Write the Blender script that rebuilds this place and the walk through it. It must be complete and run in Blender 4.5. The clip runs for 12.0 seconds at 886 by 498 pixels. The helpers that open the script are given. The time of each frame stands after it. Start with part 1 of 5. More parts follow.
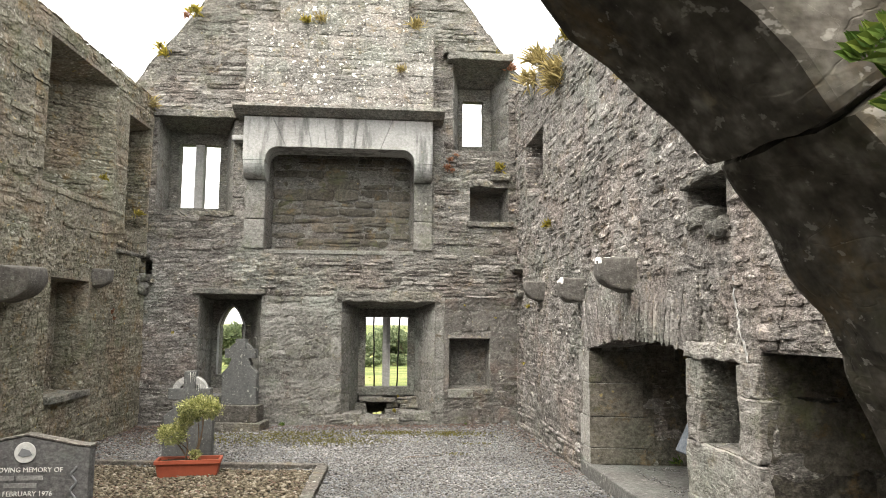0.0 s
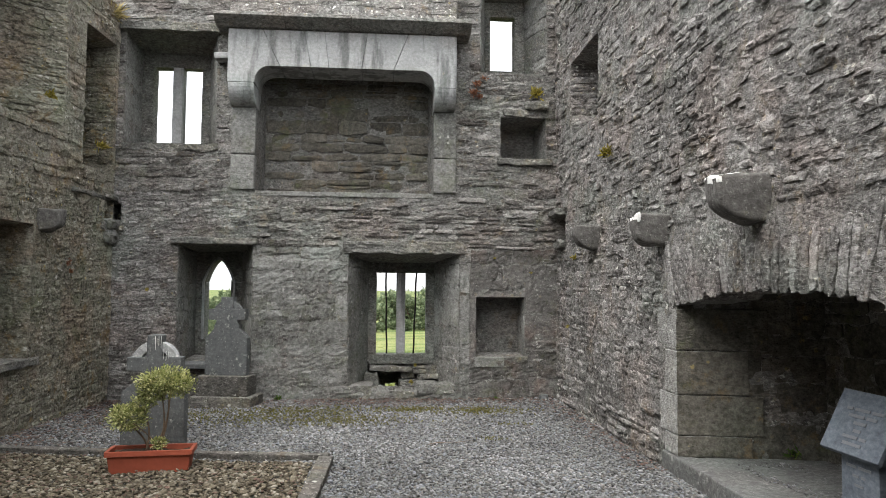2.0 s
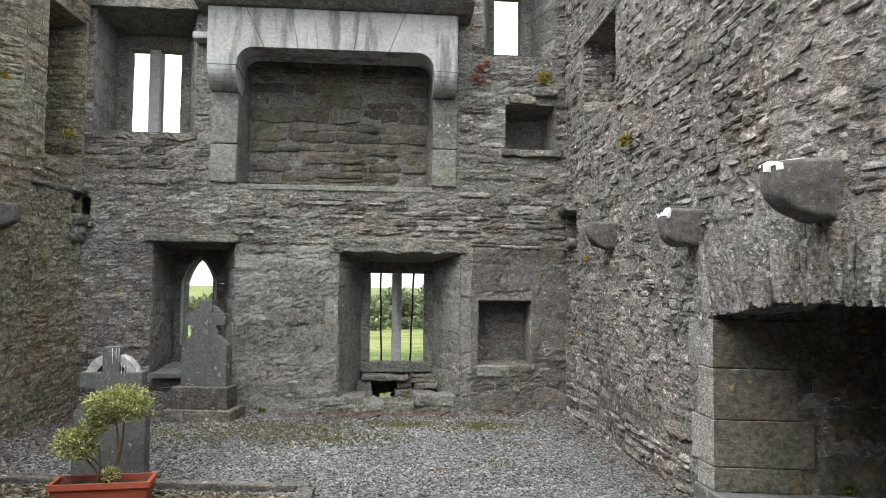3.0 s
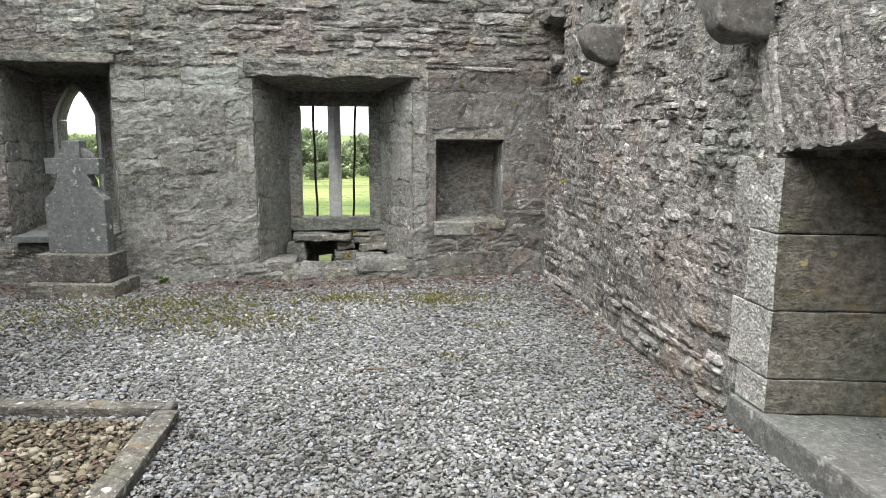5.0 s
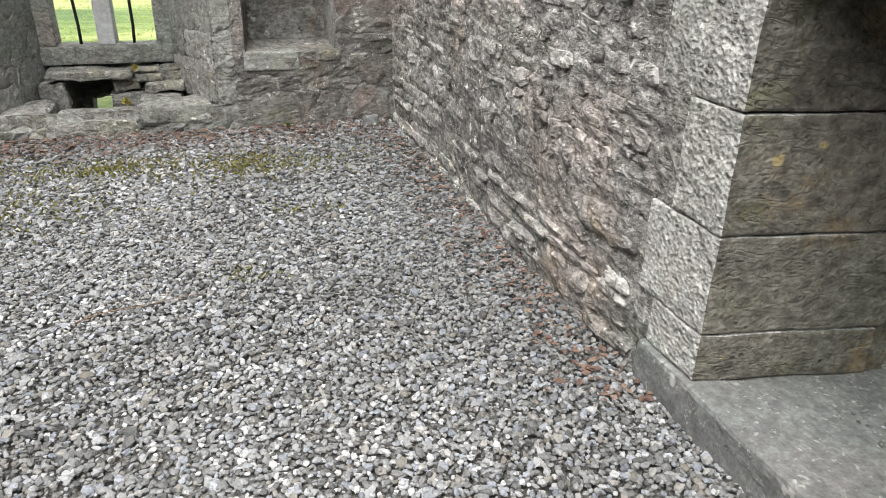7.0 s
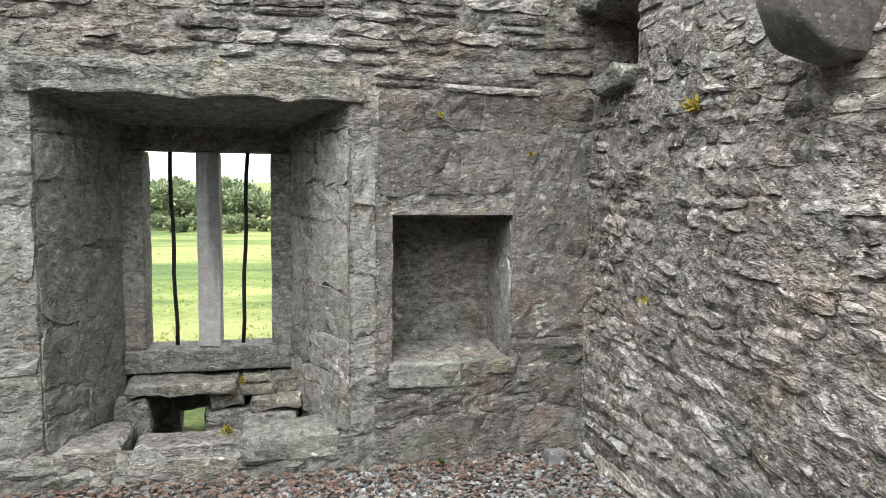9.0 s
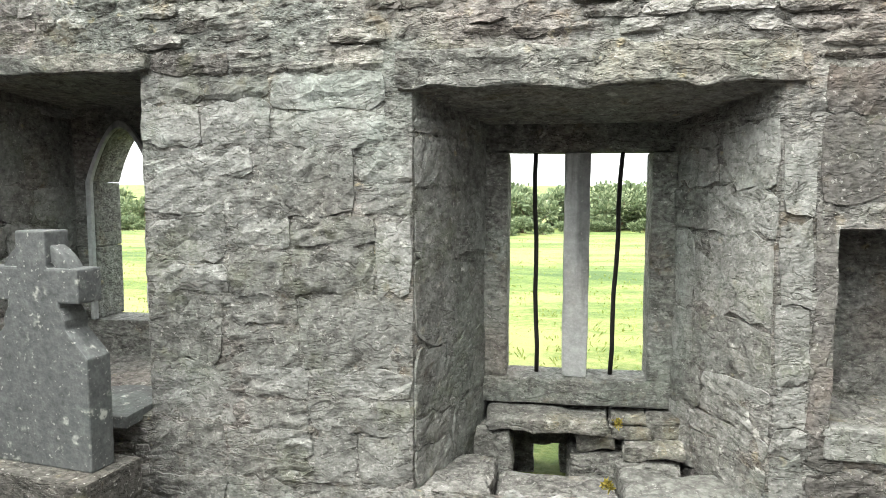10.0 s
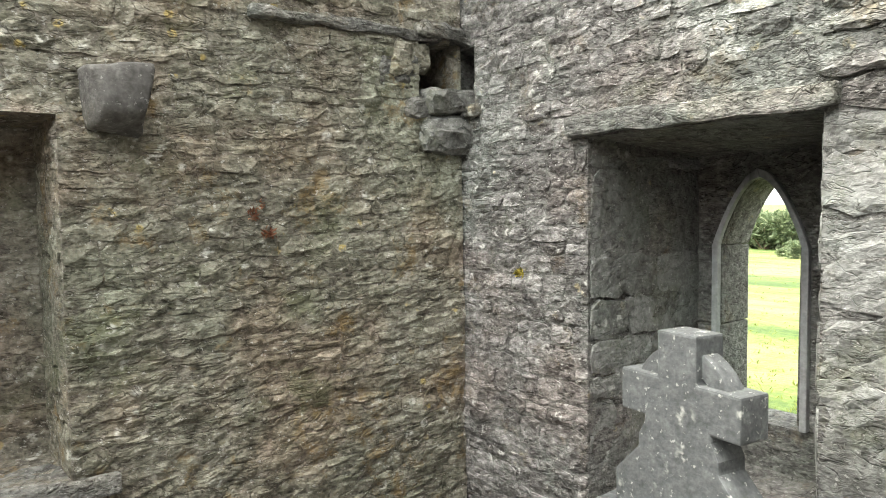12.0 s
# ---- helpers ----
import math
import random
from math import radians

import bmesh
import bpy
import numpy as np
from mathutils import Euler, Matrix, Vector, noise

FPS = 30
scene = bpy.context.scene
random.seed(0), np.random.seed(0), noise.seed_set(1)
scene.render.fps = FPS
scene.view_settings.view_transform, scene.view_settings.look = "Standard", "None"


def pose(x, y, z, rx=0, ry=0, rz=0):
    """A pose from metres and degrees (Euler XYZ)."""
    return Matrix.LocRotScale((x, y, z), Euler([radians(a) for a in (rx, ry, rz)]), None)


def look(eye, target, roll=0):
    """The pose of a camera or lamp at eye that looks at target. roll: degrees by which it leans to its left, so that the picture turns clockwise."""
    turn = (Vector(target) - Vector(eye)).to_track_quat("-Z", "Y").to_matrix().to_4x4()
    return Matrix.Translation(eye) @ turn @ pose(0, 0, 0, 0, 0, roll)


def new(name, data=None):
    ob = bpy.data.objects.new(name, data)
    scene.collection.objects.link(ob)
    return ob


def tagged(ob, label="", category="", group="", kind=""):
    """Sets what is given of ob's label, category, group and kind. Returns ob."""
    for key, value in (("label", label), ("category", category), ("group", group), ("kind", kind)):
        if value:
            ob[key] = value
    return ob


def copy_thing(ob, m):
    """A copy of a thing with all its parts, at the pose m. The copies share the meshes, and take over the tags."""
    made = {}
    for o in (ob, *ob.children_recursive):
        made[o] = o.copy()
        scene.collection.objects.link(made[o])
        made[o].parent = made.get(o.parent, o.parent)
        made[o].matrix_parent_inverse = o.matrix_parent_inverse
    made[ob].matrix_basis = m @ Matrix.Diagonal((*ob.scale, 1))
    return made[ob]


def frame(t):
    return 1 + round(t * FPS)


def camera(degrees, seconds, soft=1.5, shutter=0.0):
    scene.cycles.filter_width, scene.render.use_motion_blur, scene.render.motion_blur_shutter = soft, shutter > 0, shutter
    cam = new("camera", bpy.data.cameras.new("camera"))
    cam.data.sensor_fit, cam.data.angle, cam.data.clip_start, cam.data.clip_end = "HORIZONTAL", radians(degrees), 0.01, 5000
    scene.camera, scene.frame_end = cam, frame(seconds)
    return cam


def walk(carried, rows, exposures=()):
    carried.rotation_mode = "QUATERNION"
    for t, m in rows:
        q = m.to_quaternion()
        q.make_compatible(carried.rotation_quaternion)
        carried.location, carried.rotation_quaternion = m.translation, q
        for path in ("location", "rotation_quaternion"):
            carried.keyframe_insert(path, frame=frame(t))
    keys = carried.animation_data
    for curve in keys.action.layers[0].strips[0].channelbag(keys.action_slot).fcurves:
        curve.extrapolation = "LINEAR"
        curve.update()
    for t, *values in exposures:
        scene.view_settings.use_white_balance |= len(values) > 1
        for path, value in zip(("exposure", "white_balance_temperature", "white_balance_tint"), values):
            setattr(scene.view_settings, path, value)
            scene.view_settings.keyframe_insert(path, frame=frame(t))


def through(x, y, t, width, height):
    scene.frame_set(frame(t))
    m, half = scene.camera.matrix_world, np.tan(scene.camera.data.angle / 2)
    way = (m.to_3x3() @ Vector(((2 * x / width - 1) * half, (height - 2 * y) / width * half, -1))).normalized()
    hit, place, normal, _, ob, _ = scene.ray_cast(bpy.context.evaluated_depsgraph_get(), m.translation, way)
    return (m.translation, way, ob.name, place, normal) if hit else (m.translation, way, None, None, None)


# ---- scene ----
cam = camera(64.7, 12.0, soft=0.8)
ROWS = [
    (0.0, 0.0000, 0.0000, 1.5000, -5.14, 6.14, -0.39),
    (0.5, -0.0111, 0.4568, 1.3853, -4.98, 4.63, -0.50),
    (1.0, -0.0895, 0.9536, 1.3186, -5.00, 4.30, -0.93),
    (1.5, -0.0967, 1.3799, 1.3148, -4.93, 3.58, -0.46),
    (2.0, -0.1154, 1.7524, 1.3731, -4.79, 3.37, -0.42),
    (2.5, -0.1072, 2.0981, 1.4408, -4.70, 3.35, -0.51),
    (4.5, 0.2850, 3.7830, 1.3860, -5.66, -3.70, -0.70),
    (5.0, 0.3580, 4.1880, 1.3390, -6.72, -9.35, -0.20),
    (5.5, 0.5190, 4.5740, 1.3300, -9.26, -15.58, -0.60),
    (6.0, 0.6650, 4.9200, 1.3180, -10.95, -20.88, -0.30),
    (6.5, 0.7750, 5.1940, 1.3190, -16.03, -24.14, -0.80),
    (7.0, 0.8730, 5.4930, 1.3310, -17.25, -24.65, -1.00),
    (9.0, 0.5300, 7.1647, 1.4483, -12.65, -5.36, -0.72),
    (9.5, 0.2744, 7.4839, 1.4793, -2.02, -5.35, -0.62),
    (10.0, -0.0047, 7.8249, 1.4530, 8.94, -5.30, -0.10),
    (10.5, -0.2605, 8.1101, 1.4577, 19.54, -5.09, 0.04),
    (11.0, -0.5444, 8.3337, 1.4643, 30.36, -4.88, 0.35),
    (11.5, -0.7293, 8.4615, 1.5273, 41.52, -4.50, 0.68),
    (12.0, -0.7785, 8.4282, 1.6457, 52.32, -3.38, 0.82),
]
walk(cam, [(t, pose(x, y, z, 90 + pitch, roll, yaw)) for t, x, y, z, yaw, pitch, roll in ROWS], exposures=[(0.0, 3.0, 7200, 10), (0.7, 2.75, 6900, 10), (1.5, 2.45, 6600, 10), (2.5, 2.5, 6500, 9), (4.5, 2.95, 6500, 8), (5.5, 3.03, 6500, 8), (7.0, 3.05, 6500, 9), (9.0, 3.08, 6500, 8), (9.5, 3.25, 6550, 6), (10.5, 3.45, 6600, 4), (11.0, 3.42, 6600, 4), (12.0, 3.68, 6800, 6)])

# ---- light ----
SUN_EL, SUN_ROT = radians(66), radians(218)
world = bpy.data.worlds.new("overcast_sky")
scene.world = world
world.use_nodes = True
wn, wl = world.node_tree.nodes, world.node_tree.links
sky = wn.new("ShaderNodeTexSky")
sky.sky_type, sky.sun_disc = "NISHITA", False
sky.sun_elevation, sky.sun_rotation = SUN_EL, SUN_ROT
sky.air_density, sky.dust_density, sky.ozone_density = 1.0, 3.0, 1.0
veil = wn.new("ShaderNodeHueSaturation")
veil.inputs["Saturation"].default_value = 0.22
veil.inputs["Value"].default_value = 1.0
wl.new(sky.outputs["Color"], veil.inputs["Color"])
cloud = wn.new("ShaderNodeMix")
cloud.data_type = "RGBA"
cloud.inputs[0].default_value = 0.5
cloud.inputs[7].default_value = (2.0, 2.05, 2.1, 1)
wl.new(veil.outputs["Color"], cloud.inputs[6])
wl.new(cloud.outputs[2], wn["Background"].inputs["Color"])
wn["Background"].inputs["Strength"].default_value = 0.15
sun = new("sun", bpy.data.lights.new("sun", "SUN"))
sun.data.energy, sun.data.angle, sun.data.color = 0.7, radians(70), (1.0, 0.98, 0.95)
sun.matrix_world = look((math.sin(SUN_ROT) * math.cos(SUN_EL) * 30, math.cos(SUN_ROT) * math.cos(SUN_EL) * 30, math.sin(SUN_EL) * 30), (0, 0, 0))


# ---- materials ----
def mix(nt, fac, a, b, mode="MIX"):
    n = nt.nodes.new("ShaderNodeMix")
    n.data_type, n.blend_type, n.clamp_factor = "RGBA", mode, True
    for sock, v in ((n.inputs[0], fac), (n.inputs[6], a), (n.inputs[7], b)):
        if isinstance(v, bpy.types.NodeSocket):
            nt.links.new(v, sock)
        elif isinstance(v, (int, float)):
            sock.default_value = v
        else:
            sock.default_value = (*v, 1)
    return n.outputs[2]


def arith(nt, op, a, b=0.5):
    n = nt.nodes.new("ShaderNodeMath")
    n.operation = op
    for sock, v in zip(n.inputs, (a, b)):
        if isinstance(v, bpy.types.NodeSocket):
            nt.links.new(v, sock)
        else:
            sock.default_value = v
    return n.outputs[0]


def band(nt, v, lo, hi):
    n = nt.nodes.new("ShaderNodeMapRange")
    n.interpolation_type = "SMOOTHSTEP"
    nt.links.new(v, n.inputs[0])
    n.inputs[1].default_value, n.inputs[2].default_value = lo, hi
    return n.outputs[0]


def noise_tex(nt, vec, scale, detail=4, rough=0.6, warp=0.0):
    n = nt.nodes.new("ShaderNodeTexNoise")
    nt.links.new(vec, n.inputs["Vector"])
    n.inputs["Scale"].default_value, n.inputs["Detail"].default_value = scale, detail
    n.inputs["Roughness"].default_value, n.inputs["Distortion"].default_value = rough, warp
    return n.outputs["Fac"]


def cells(nt, vec, scale, feature="F1"):
    n = nt.nodes.new("ShaderNodeTexVoronoi")
    n.feature = feature
    nt.links.new(vec, n.inputs["Vector"])
    n.inputs["Scale"].default_value = scale
    return n.outputs["Distance"]


def ramp(nt, v, stops):
    n = nt.nodes.new("ShaderNodeValToRGB")
    nt.links.new(v, n.inputs[0])
    while len(n.color_ramp.elements) < len(stops):
        n.color_ramp.elements.new(0.5)
    for e, (p, c) in zip(n.color_ramp.elements, stops):
        e.position, e.color = p, (*c, 1)
    return n.outputs[0]


def start_mat(name):
    m = bpy.data.materials.new(name)
    m.use_nodes = True
    nt = m.node_tree
    vec = nt.nodes.new("ShaderNodeTexCoord").outputs["Object"]
    return m, nt, vec, nt.nodes["Principled BSDF"]


def finish(nt, bsdf, colour, rough, height=None, strength=0.5, dist=0.01):
    nt.links.new(colour, bsdf.inputs["Base Color"])
    if isinstance(rough, bpy.types.NodeSocket):
        nt.links.new(rough, bsdf.inputs["Roughness"])
    else:
        bsdf.inputs["Roughness"].default_value = rough
    bsdf.inputs["Specular IOR Level"].default_value = 0.25
    if height is not None:
        b = nt.nodes.new("ShaderNodeBump")
        b.inputs["Strength"].default_value, b.inputs["Distance"].default_value = strength, dist
        nt.links.new(height, b.inputs["Height"])
        nt.links.new(b.outputs[0], bsdf.inputs["Normal"])


def chips(nt, vec, scale):
    """Flaked steps: each cell of a wavering slabby pattern at a height of its own."""
    warp = nt.nodes.new("ShaderNodeTexNoise")
    nt.links.new(vec, warp.inputs["Vector"])
    warp.inputs["Scale"].default_value, warp.inputs["Detail"].default_value = scale * 0.7, 1
    add = nt.nodes.new("ShaderNodeVectorMath")
    add.operation = "MULTIPLY_ADD"
    nt.links.new(warp.outputs["Color"], add.inputs[0])
    add.inputs[1].default_value = (0.8 / scale,) * 3
    nt.links.new(vec, add.inputs[2])
    mp = nt.nodes.new("ShaderNodeMapping")
    nt.links.new(add.outputs[0], mp.inputs[0])
    mp.inputs["Scale"].default_value = (1, 1, 2.2)
    n = nt.nodes.new("ShaderNodeTexVoronoi")
    nt.links.new(mp.outputs[0], n.inputs["Vector"])
    n.inputs["Scale"].default_value = scale
    sep = nt.nodes.new("ShaderNodeSeparateColor")
    nt.links.new(n.outputs["Color"], sep.inputs[0])
    return sep.outputs[0]


def stone_mat(name, dark, mid, light, white=0.5, ochre=0.3, moss=0.2, grain=0.012, plum=0.3, vary=0.35, speck=0.42, pits=0.6, flake=1.0, calm=1.0, stain=0.0, pecked=0.06):
    """Weathered limestone: mottled greys, crusts of white and ochre lichen, moss, iron stain, pitted grain."""
    m, nt, vec, bsdf = start_mat(name)
    flat = nt.nodes.new("ShaderNodeMapping")
    nt.links.new(vec, flat.inputs[0])
    flat.inputs["Scale"].default_value = (1, 1, 1.5 if calm <= 1 else 1.1)
    flat = flat.outputs[0]
    big = noise_tex(nt, vec, 0.9, 4, 0.6)
    midn = noise_tex(nt, flat, 6.5, 4, 0.62)
    fine = noise_tex(nt, flat, 26, 3, 0.6)
    grit = noise_tex(nt, vec, 75, 3, 0.6)
    island = nt.nodes.new("ShaderNodeNewGeometry").outputs["Random Per Island"]
    single = nt.nodes.new("ShaderNodeObjectInfo").outputs["Random"]
    one = arith(nt, "FRACT", arith(nt, "ADD", island, single), 0)
    v = arith(nt, "ADD", arith(nt, "MULTIPLY", midn, 0.42), arith(nt, "MULTIPLY", fine, 0.58))
    v = arith(nt, "ADD", v, arith(nt, "MULTIPLY", arith(nt, "SUBTRACT", one, 0.5), vary * 0.3))
    v = arith(nt, "ADD", v, arith(nt, "MULTIPLY", arith(nt, "SUBTRACT", big, 0.5), 0.3))
    col = ramp(nt, v, [(0.5 - 0.19 * calm, dark), (0.5, mid), (0.5 + 0.2 * calm, light)])
    salt = ramp(nt, grit, [(0.3, (1 - 0.5 * speck,) * 3), (0.5, (1.0,) * 3), (0.7, (1 + 0.6 * speck,) * 3)])
    col = mix(nt, 1.0, col, salt, "MULTIPLY")
    warm = band(nt, noise_tex(nt, vec, 1.7, 3, 0.6), 0.48, 0.66)
    col = mix(nt, arith(nt, "MULTIPLY", warm, plum), col, mix(nt, 1.0, col, (1.14, 0.93, 0.86), "MULTIPLY"))
    cool = band(nt, noise_tex(nt, vec, 1.1, 4, 0.65), 0.5, 0.64)
    col = mix(nt, arith(nt, "MULTIPLY", cool, 0.6), col, mix(nt, 1.0, col, (0.93, 1.03, 0.98), "MULTIPLY"))
    rust = arith(nt, "MULTIPLY", band(nt, noise_tex(nt, vec, 4.2, 6, 0.75), 0.55, 0.68), ochre)
    col = mix(nt, rust, col, (0.24, 0.16, 0.065))
    green = arith(nt, "MULTIPLY", band(nt, noise_tex(nt, vec, 2.6, 6, 0.75), 0.53, 0.68), moss)
    col = mix(nt, green, col, (0.10, 0.112, 0.05))
    if stain:
        run = nt.nodes.new("ShaderNodeMapping")
        nt.links.new(vec, run.inputs[0])
        run.inputs["Scale"].default_value = (1, 1, 0.16)
        wet = band(nt, noise_tex(nt, run.outputs[0], 5.5, 5, 0.6), 0.47, 0.62)
        col = mix(nt, arith(nt, "MULTIPLY", wet, stain), col, mix(nt, 1.0, col, (0.36, 0.36, 0.36), "MULTIPLY"))
    spots = band(nt, cells(nt, vec, 13.5), 0.36, 0.22)
    where = band(nt, noise_tex(nt, vec, 2.3, 5, 0.7), 0.60 - 0.17 * white, 0.69 - 0.17 * white)
    ragged = band(nt, fine, 0.44, 0.6)
    crust = arith(nt, "MULTIPLY", arith(nt, "MULTIPLY", spots, where), arith(nt, "MULTIPLY", ragged, white))
    col = mix(nt, crust, col, (0.66, 0.65, 0.59))
    if white > 0.81:
        dabs = arith(nt, "MULTIPLY", band(nt, cells(nt, flat, 6.3), 0.27, 0.19), band(nt, noise_tex(nt, vec, 1.4, 4, 0.7), 0.47, 0.53))
        col = mix(nt, arith(nt, "MULTIPLY", dabs, band(nt, midn, 0.47, 0.54)), col, (0.74, 0.73, 0.69))
    dots = arith(nt, "MULTIPLY", band(nt, cells(nt, vec, 8.5), 0.2, 0.12), band(nt, noise_tex(nt, vec, 1.9, 3), 0.45, 0.6))
    col = mix(nt, arith(nt, "MULTIPLY", arith(nt, "MULTIPLY", dots, ragged), min(1.0, ochre * 1.3)), col, (0.42, 0.32, 0.11))
    flecks = arith(nt, "MULTIPLY", band(nt, noise_tex(nt, flat, 48, 3, 0.6), 0.59 if white > 0.7 else 0.62, 0.68), white * 0.75)
    col = mix(nt, flecks, col, (0.55, 0.54, 0.50))
    pit = arith(nt, "MULTIPLY", band(nt, cells(nt, flat, 34), 0.26, 0.10), arith(nt, "MULTIPLY", band(nt, noise_tex(nt, vec, 7, 4, 0.7), 0.46, 0.6), pits))
    col = mix(nt, arith(nt, "MULTIPLY", pit, 0.6), col, mix(nt, 1.0, col, (0.25, 0.24, 0.22), "MULTIPLY"))
    ledge = nt.nodes.new("ShaderNodeMapping")
    nt.links.new(vec, ledge.inputs[0])
    ledge.inputs["Scale"].default_value = (1, 1, 2.4)
    split = arith(nt, "ABSOLUTE", arith(nt, "SUBTRACT", noise_tex(nt, ledge.outputs[0], 7.5, 3, 0.55, 0.6), 0.5), 0)
    split = band(nt, split, 0.0, 0.022)
    nick = arith(nt, "ABSOLUTE", arith(nt, "SUBTRACT", noise_tex(nt, ledge.outputs[0], 21, 2, 0.5, 0.4), 0.5), 0)
    nick = band(nt, nick, 0.0, 0.06)
    peck = cells(nt, flat, 62)
    h = arith(nt, "ADD", arith(nt, "MULTIPLY", midn, 1.0), arith(nt, "MULTIPLY", fine, 0.36))
    h = arith(nt, "ADD", h, arith(nt, "MULTIPLY", grit, 0.1))
    h = arith(nt, "SUBTRACT", h, arith(nt, "MULTIPLY", pit, 0.6))
    h = arith(nt, "ADD", h, arith(nt, "MULTIPLY", peck, pecked))
    h = arith(nt, "ADD", h, arith(nt, "MULTIPLY", arith(nt, "ADD", arith(nt, "MULTIPLY", split, 0.3), arith(nt, "MULTIPLY", nick, 0.06)), flake))
    for scale, deep in ((6, 0.5), (15, 0.26), (34, 0.06)):
        h = arith(nt, "ADD", h, arith(nt, "MULTIPLY", chips(nt, vec, scale), deep * flake))
    col = mix(nt, arith(nt, "MULTIPLY", arith(nt, "SUBTRACT", 1.0, split), 0.5 * min(1.0, flake)), col, mix(nt, 1.0, col, (0.42, 0.40, 0.37), "MULTIPLY"))
    finish(nt, bsdf, col, 0.92, h, 0.8, grain)
    return m


RUBBLE = stone_mat("rubble_limestone", (0.064, 0.059, 0.055), (0.181, 0.172, 0.163), (0.340, 0.329, 0.312), 0.62, 0.22, 0.12, 0.027, 0.35, 0.7)
RUBBLE_WEST = stone_mat("rubble_limestone_brown", (0.067, 0.064, 0.048), (0.190, 0.178, 0.138), (0.328, 0.318, 0.257), 0.6, 0.65, 0.45, 0.019, 0.6, 0.35)
RUBBLE_NORTH = stone_mat("rubble_limestone_grey", (0.057, 0.052, 0.048), (0.155, 0.146, 0.135), (0.287, 0.278, 0.260), 0.45, 0.25, 0.3, 0.034, 0.3, 1.0)
MORTAR = stone_mat("lime_mortar", (0.059, 0.055, 0.050), (0.166, 0.158, 0.149), (0.300, 0.288, 0.270), 0.7, 0.22, 0.2, 0.036, 0.4, 0.0)
MORTAR_NORTH = stone_mat("lime_mortar_grey", (0.060, 0.059, 0.054), (0.155, 0.150, 0.140), (0.257, 0.254, 0.237), 0.4, 0.2, 0.3, 0.032, 0.3, 0.0)
QUOIN = stone_mat("punched_quoin_stone", (0.082, 0.081, 0.074), (0.177, 0.176, 0.164), (0.280, 0.283, 0.266), 0.4, 0.08, 0.3, 0.016, 0.12, 0.7, 0.3, 0.5, flake=0.9, calm=1.2, pecked=0.2)
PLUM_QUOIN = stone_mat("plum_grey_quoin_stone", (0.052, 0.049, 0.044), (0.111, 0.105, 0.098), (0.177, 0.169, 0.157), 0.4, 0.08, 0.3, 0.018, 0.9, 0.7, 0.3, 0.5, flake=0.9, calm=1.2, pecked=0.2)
TOOLED = stone_mat("pecked_jamb_stone", (0.099, 0.097, 0.090), (0.236, 0.231, 0.217), (0.396, 0.392, 0.373), 0.55, 0.12, 0.15, 0.02, 0.15, 0.5, 0.6, 0.4, flake=0.2, calm=1.2, pecked=0.4)
MORTAR_WEST = stone_mat("lime_mortar_brown", (0.068, 0.063, 0.049), (0.188, 0.171, 0.138), (0.320, 0.304, 0.252), 0.6, 0.6, 0.4, 0.024, 0.6, 0.0)
DRESSED = stone_mat("dressed_limestone", (0.17, 0.172, 0.168), (0.31, 0.312, 0.305), (0.46, 0.462, 0.452), 0.25, 0.08, 0.12, 0.008, 0.15, 0.3, 0.16, 0.12, flake=0.1, calm=1.9, stain=0.8)
FLAG = stone_mat("flagstone", (0.054, 0.052, 0.047), (0.133, 0.131, 0.120), (0.240, 0.239, 0.220), 0.4, 0.2, 0.15, 0.03, 0.4, 0.3)
CHIMNEY = stone_mat("lichened_chimney_stone", (0.078, 0.075, 0.070), (0.195, 0.190, 0.178), (0.344, 0.336, 0.313), 1.0, 0.5, 0.25, 0.025, 0.3, 0.5)
# Greenish recess stone; the shade of the hearths is put into its dark base colour.
SHADED_HEARTH = stone_mat("shaded_hearth_stone", (0.032, 0.029, 0.025), (0.088, 0.082, 0.068), (0.170, 0.158, 0.133), 0.1, 0.4, 0.6, 0.018, 0.3, 0.7, flake=0.45, calm=1.1, pecked=0.2)
HEARTH = stone_mat("hearth_slab_stone", (0.053, 0.053, 0.050), (0.105, 0.105, 0.101), (0.194, 0.194, 0.187), 0.3, 0.0, 0.0, 0.012, 0.1, 0.2, 0.4, 0.3, flake=0.15, calm=1.5)
HEADSTONE = stone_mat("headstone_limestone", (0.06, 0.063, 0.062), (0.106, 0.11, 0.11), (0.175, 0.18, 0.178), 0.6, 0.0, 0.05, 0.007, 0.0, 0.2, 0.3, 0.2, flake=0.05, calm=1.5)
STREAKED = stone_mat("streaked_headstone", (0.16, 0.165, 0.165), (0.30, 0.305, 0.30), (0.55, 0.55, 0.53), 0.9, 0.0, 0.0, 0.008, 0.0, 0.2, 0.4, 0.2, flake=0.05, calm=1.4)
DARKGRAVE = stone_mat("dark_headstone", (0.055, 0.055, 0.055), (0.11, 0.11, 0.112), (0.19, 0.19, 0.19), 0.15, 0.05, 0.05, 0.004, 0.1, 0.1, 0.4, 0.1, flake=0.05)
KERB = stone_mat("kerb_stone", (0.048, 0.045, 0.041), (0.102, 0.097, 0.087), (0.204, 0.194, 0.177), 0.6, 0.2, 0.3, 0.02, 0.3, 0.3)
ARCH = stone_mat("dark_arch_stone", (0.03, 0.027, 0.022), (0.075, 0.069, 0.058), (0.17, 0.162, 0.142), 0.35, 0.25, 0.3, 0.006, 0.4, 0.3, 0.5, 0.4, flake=0.25, calm=0.9)
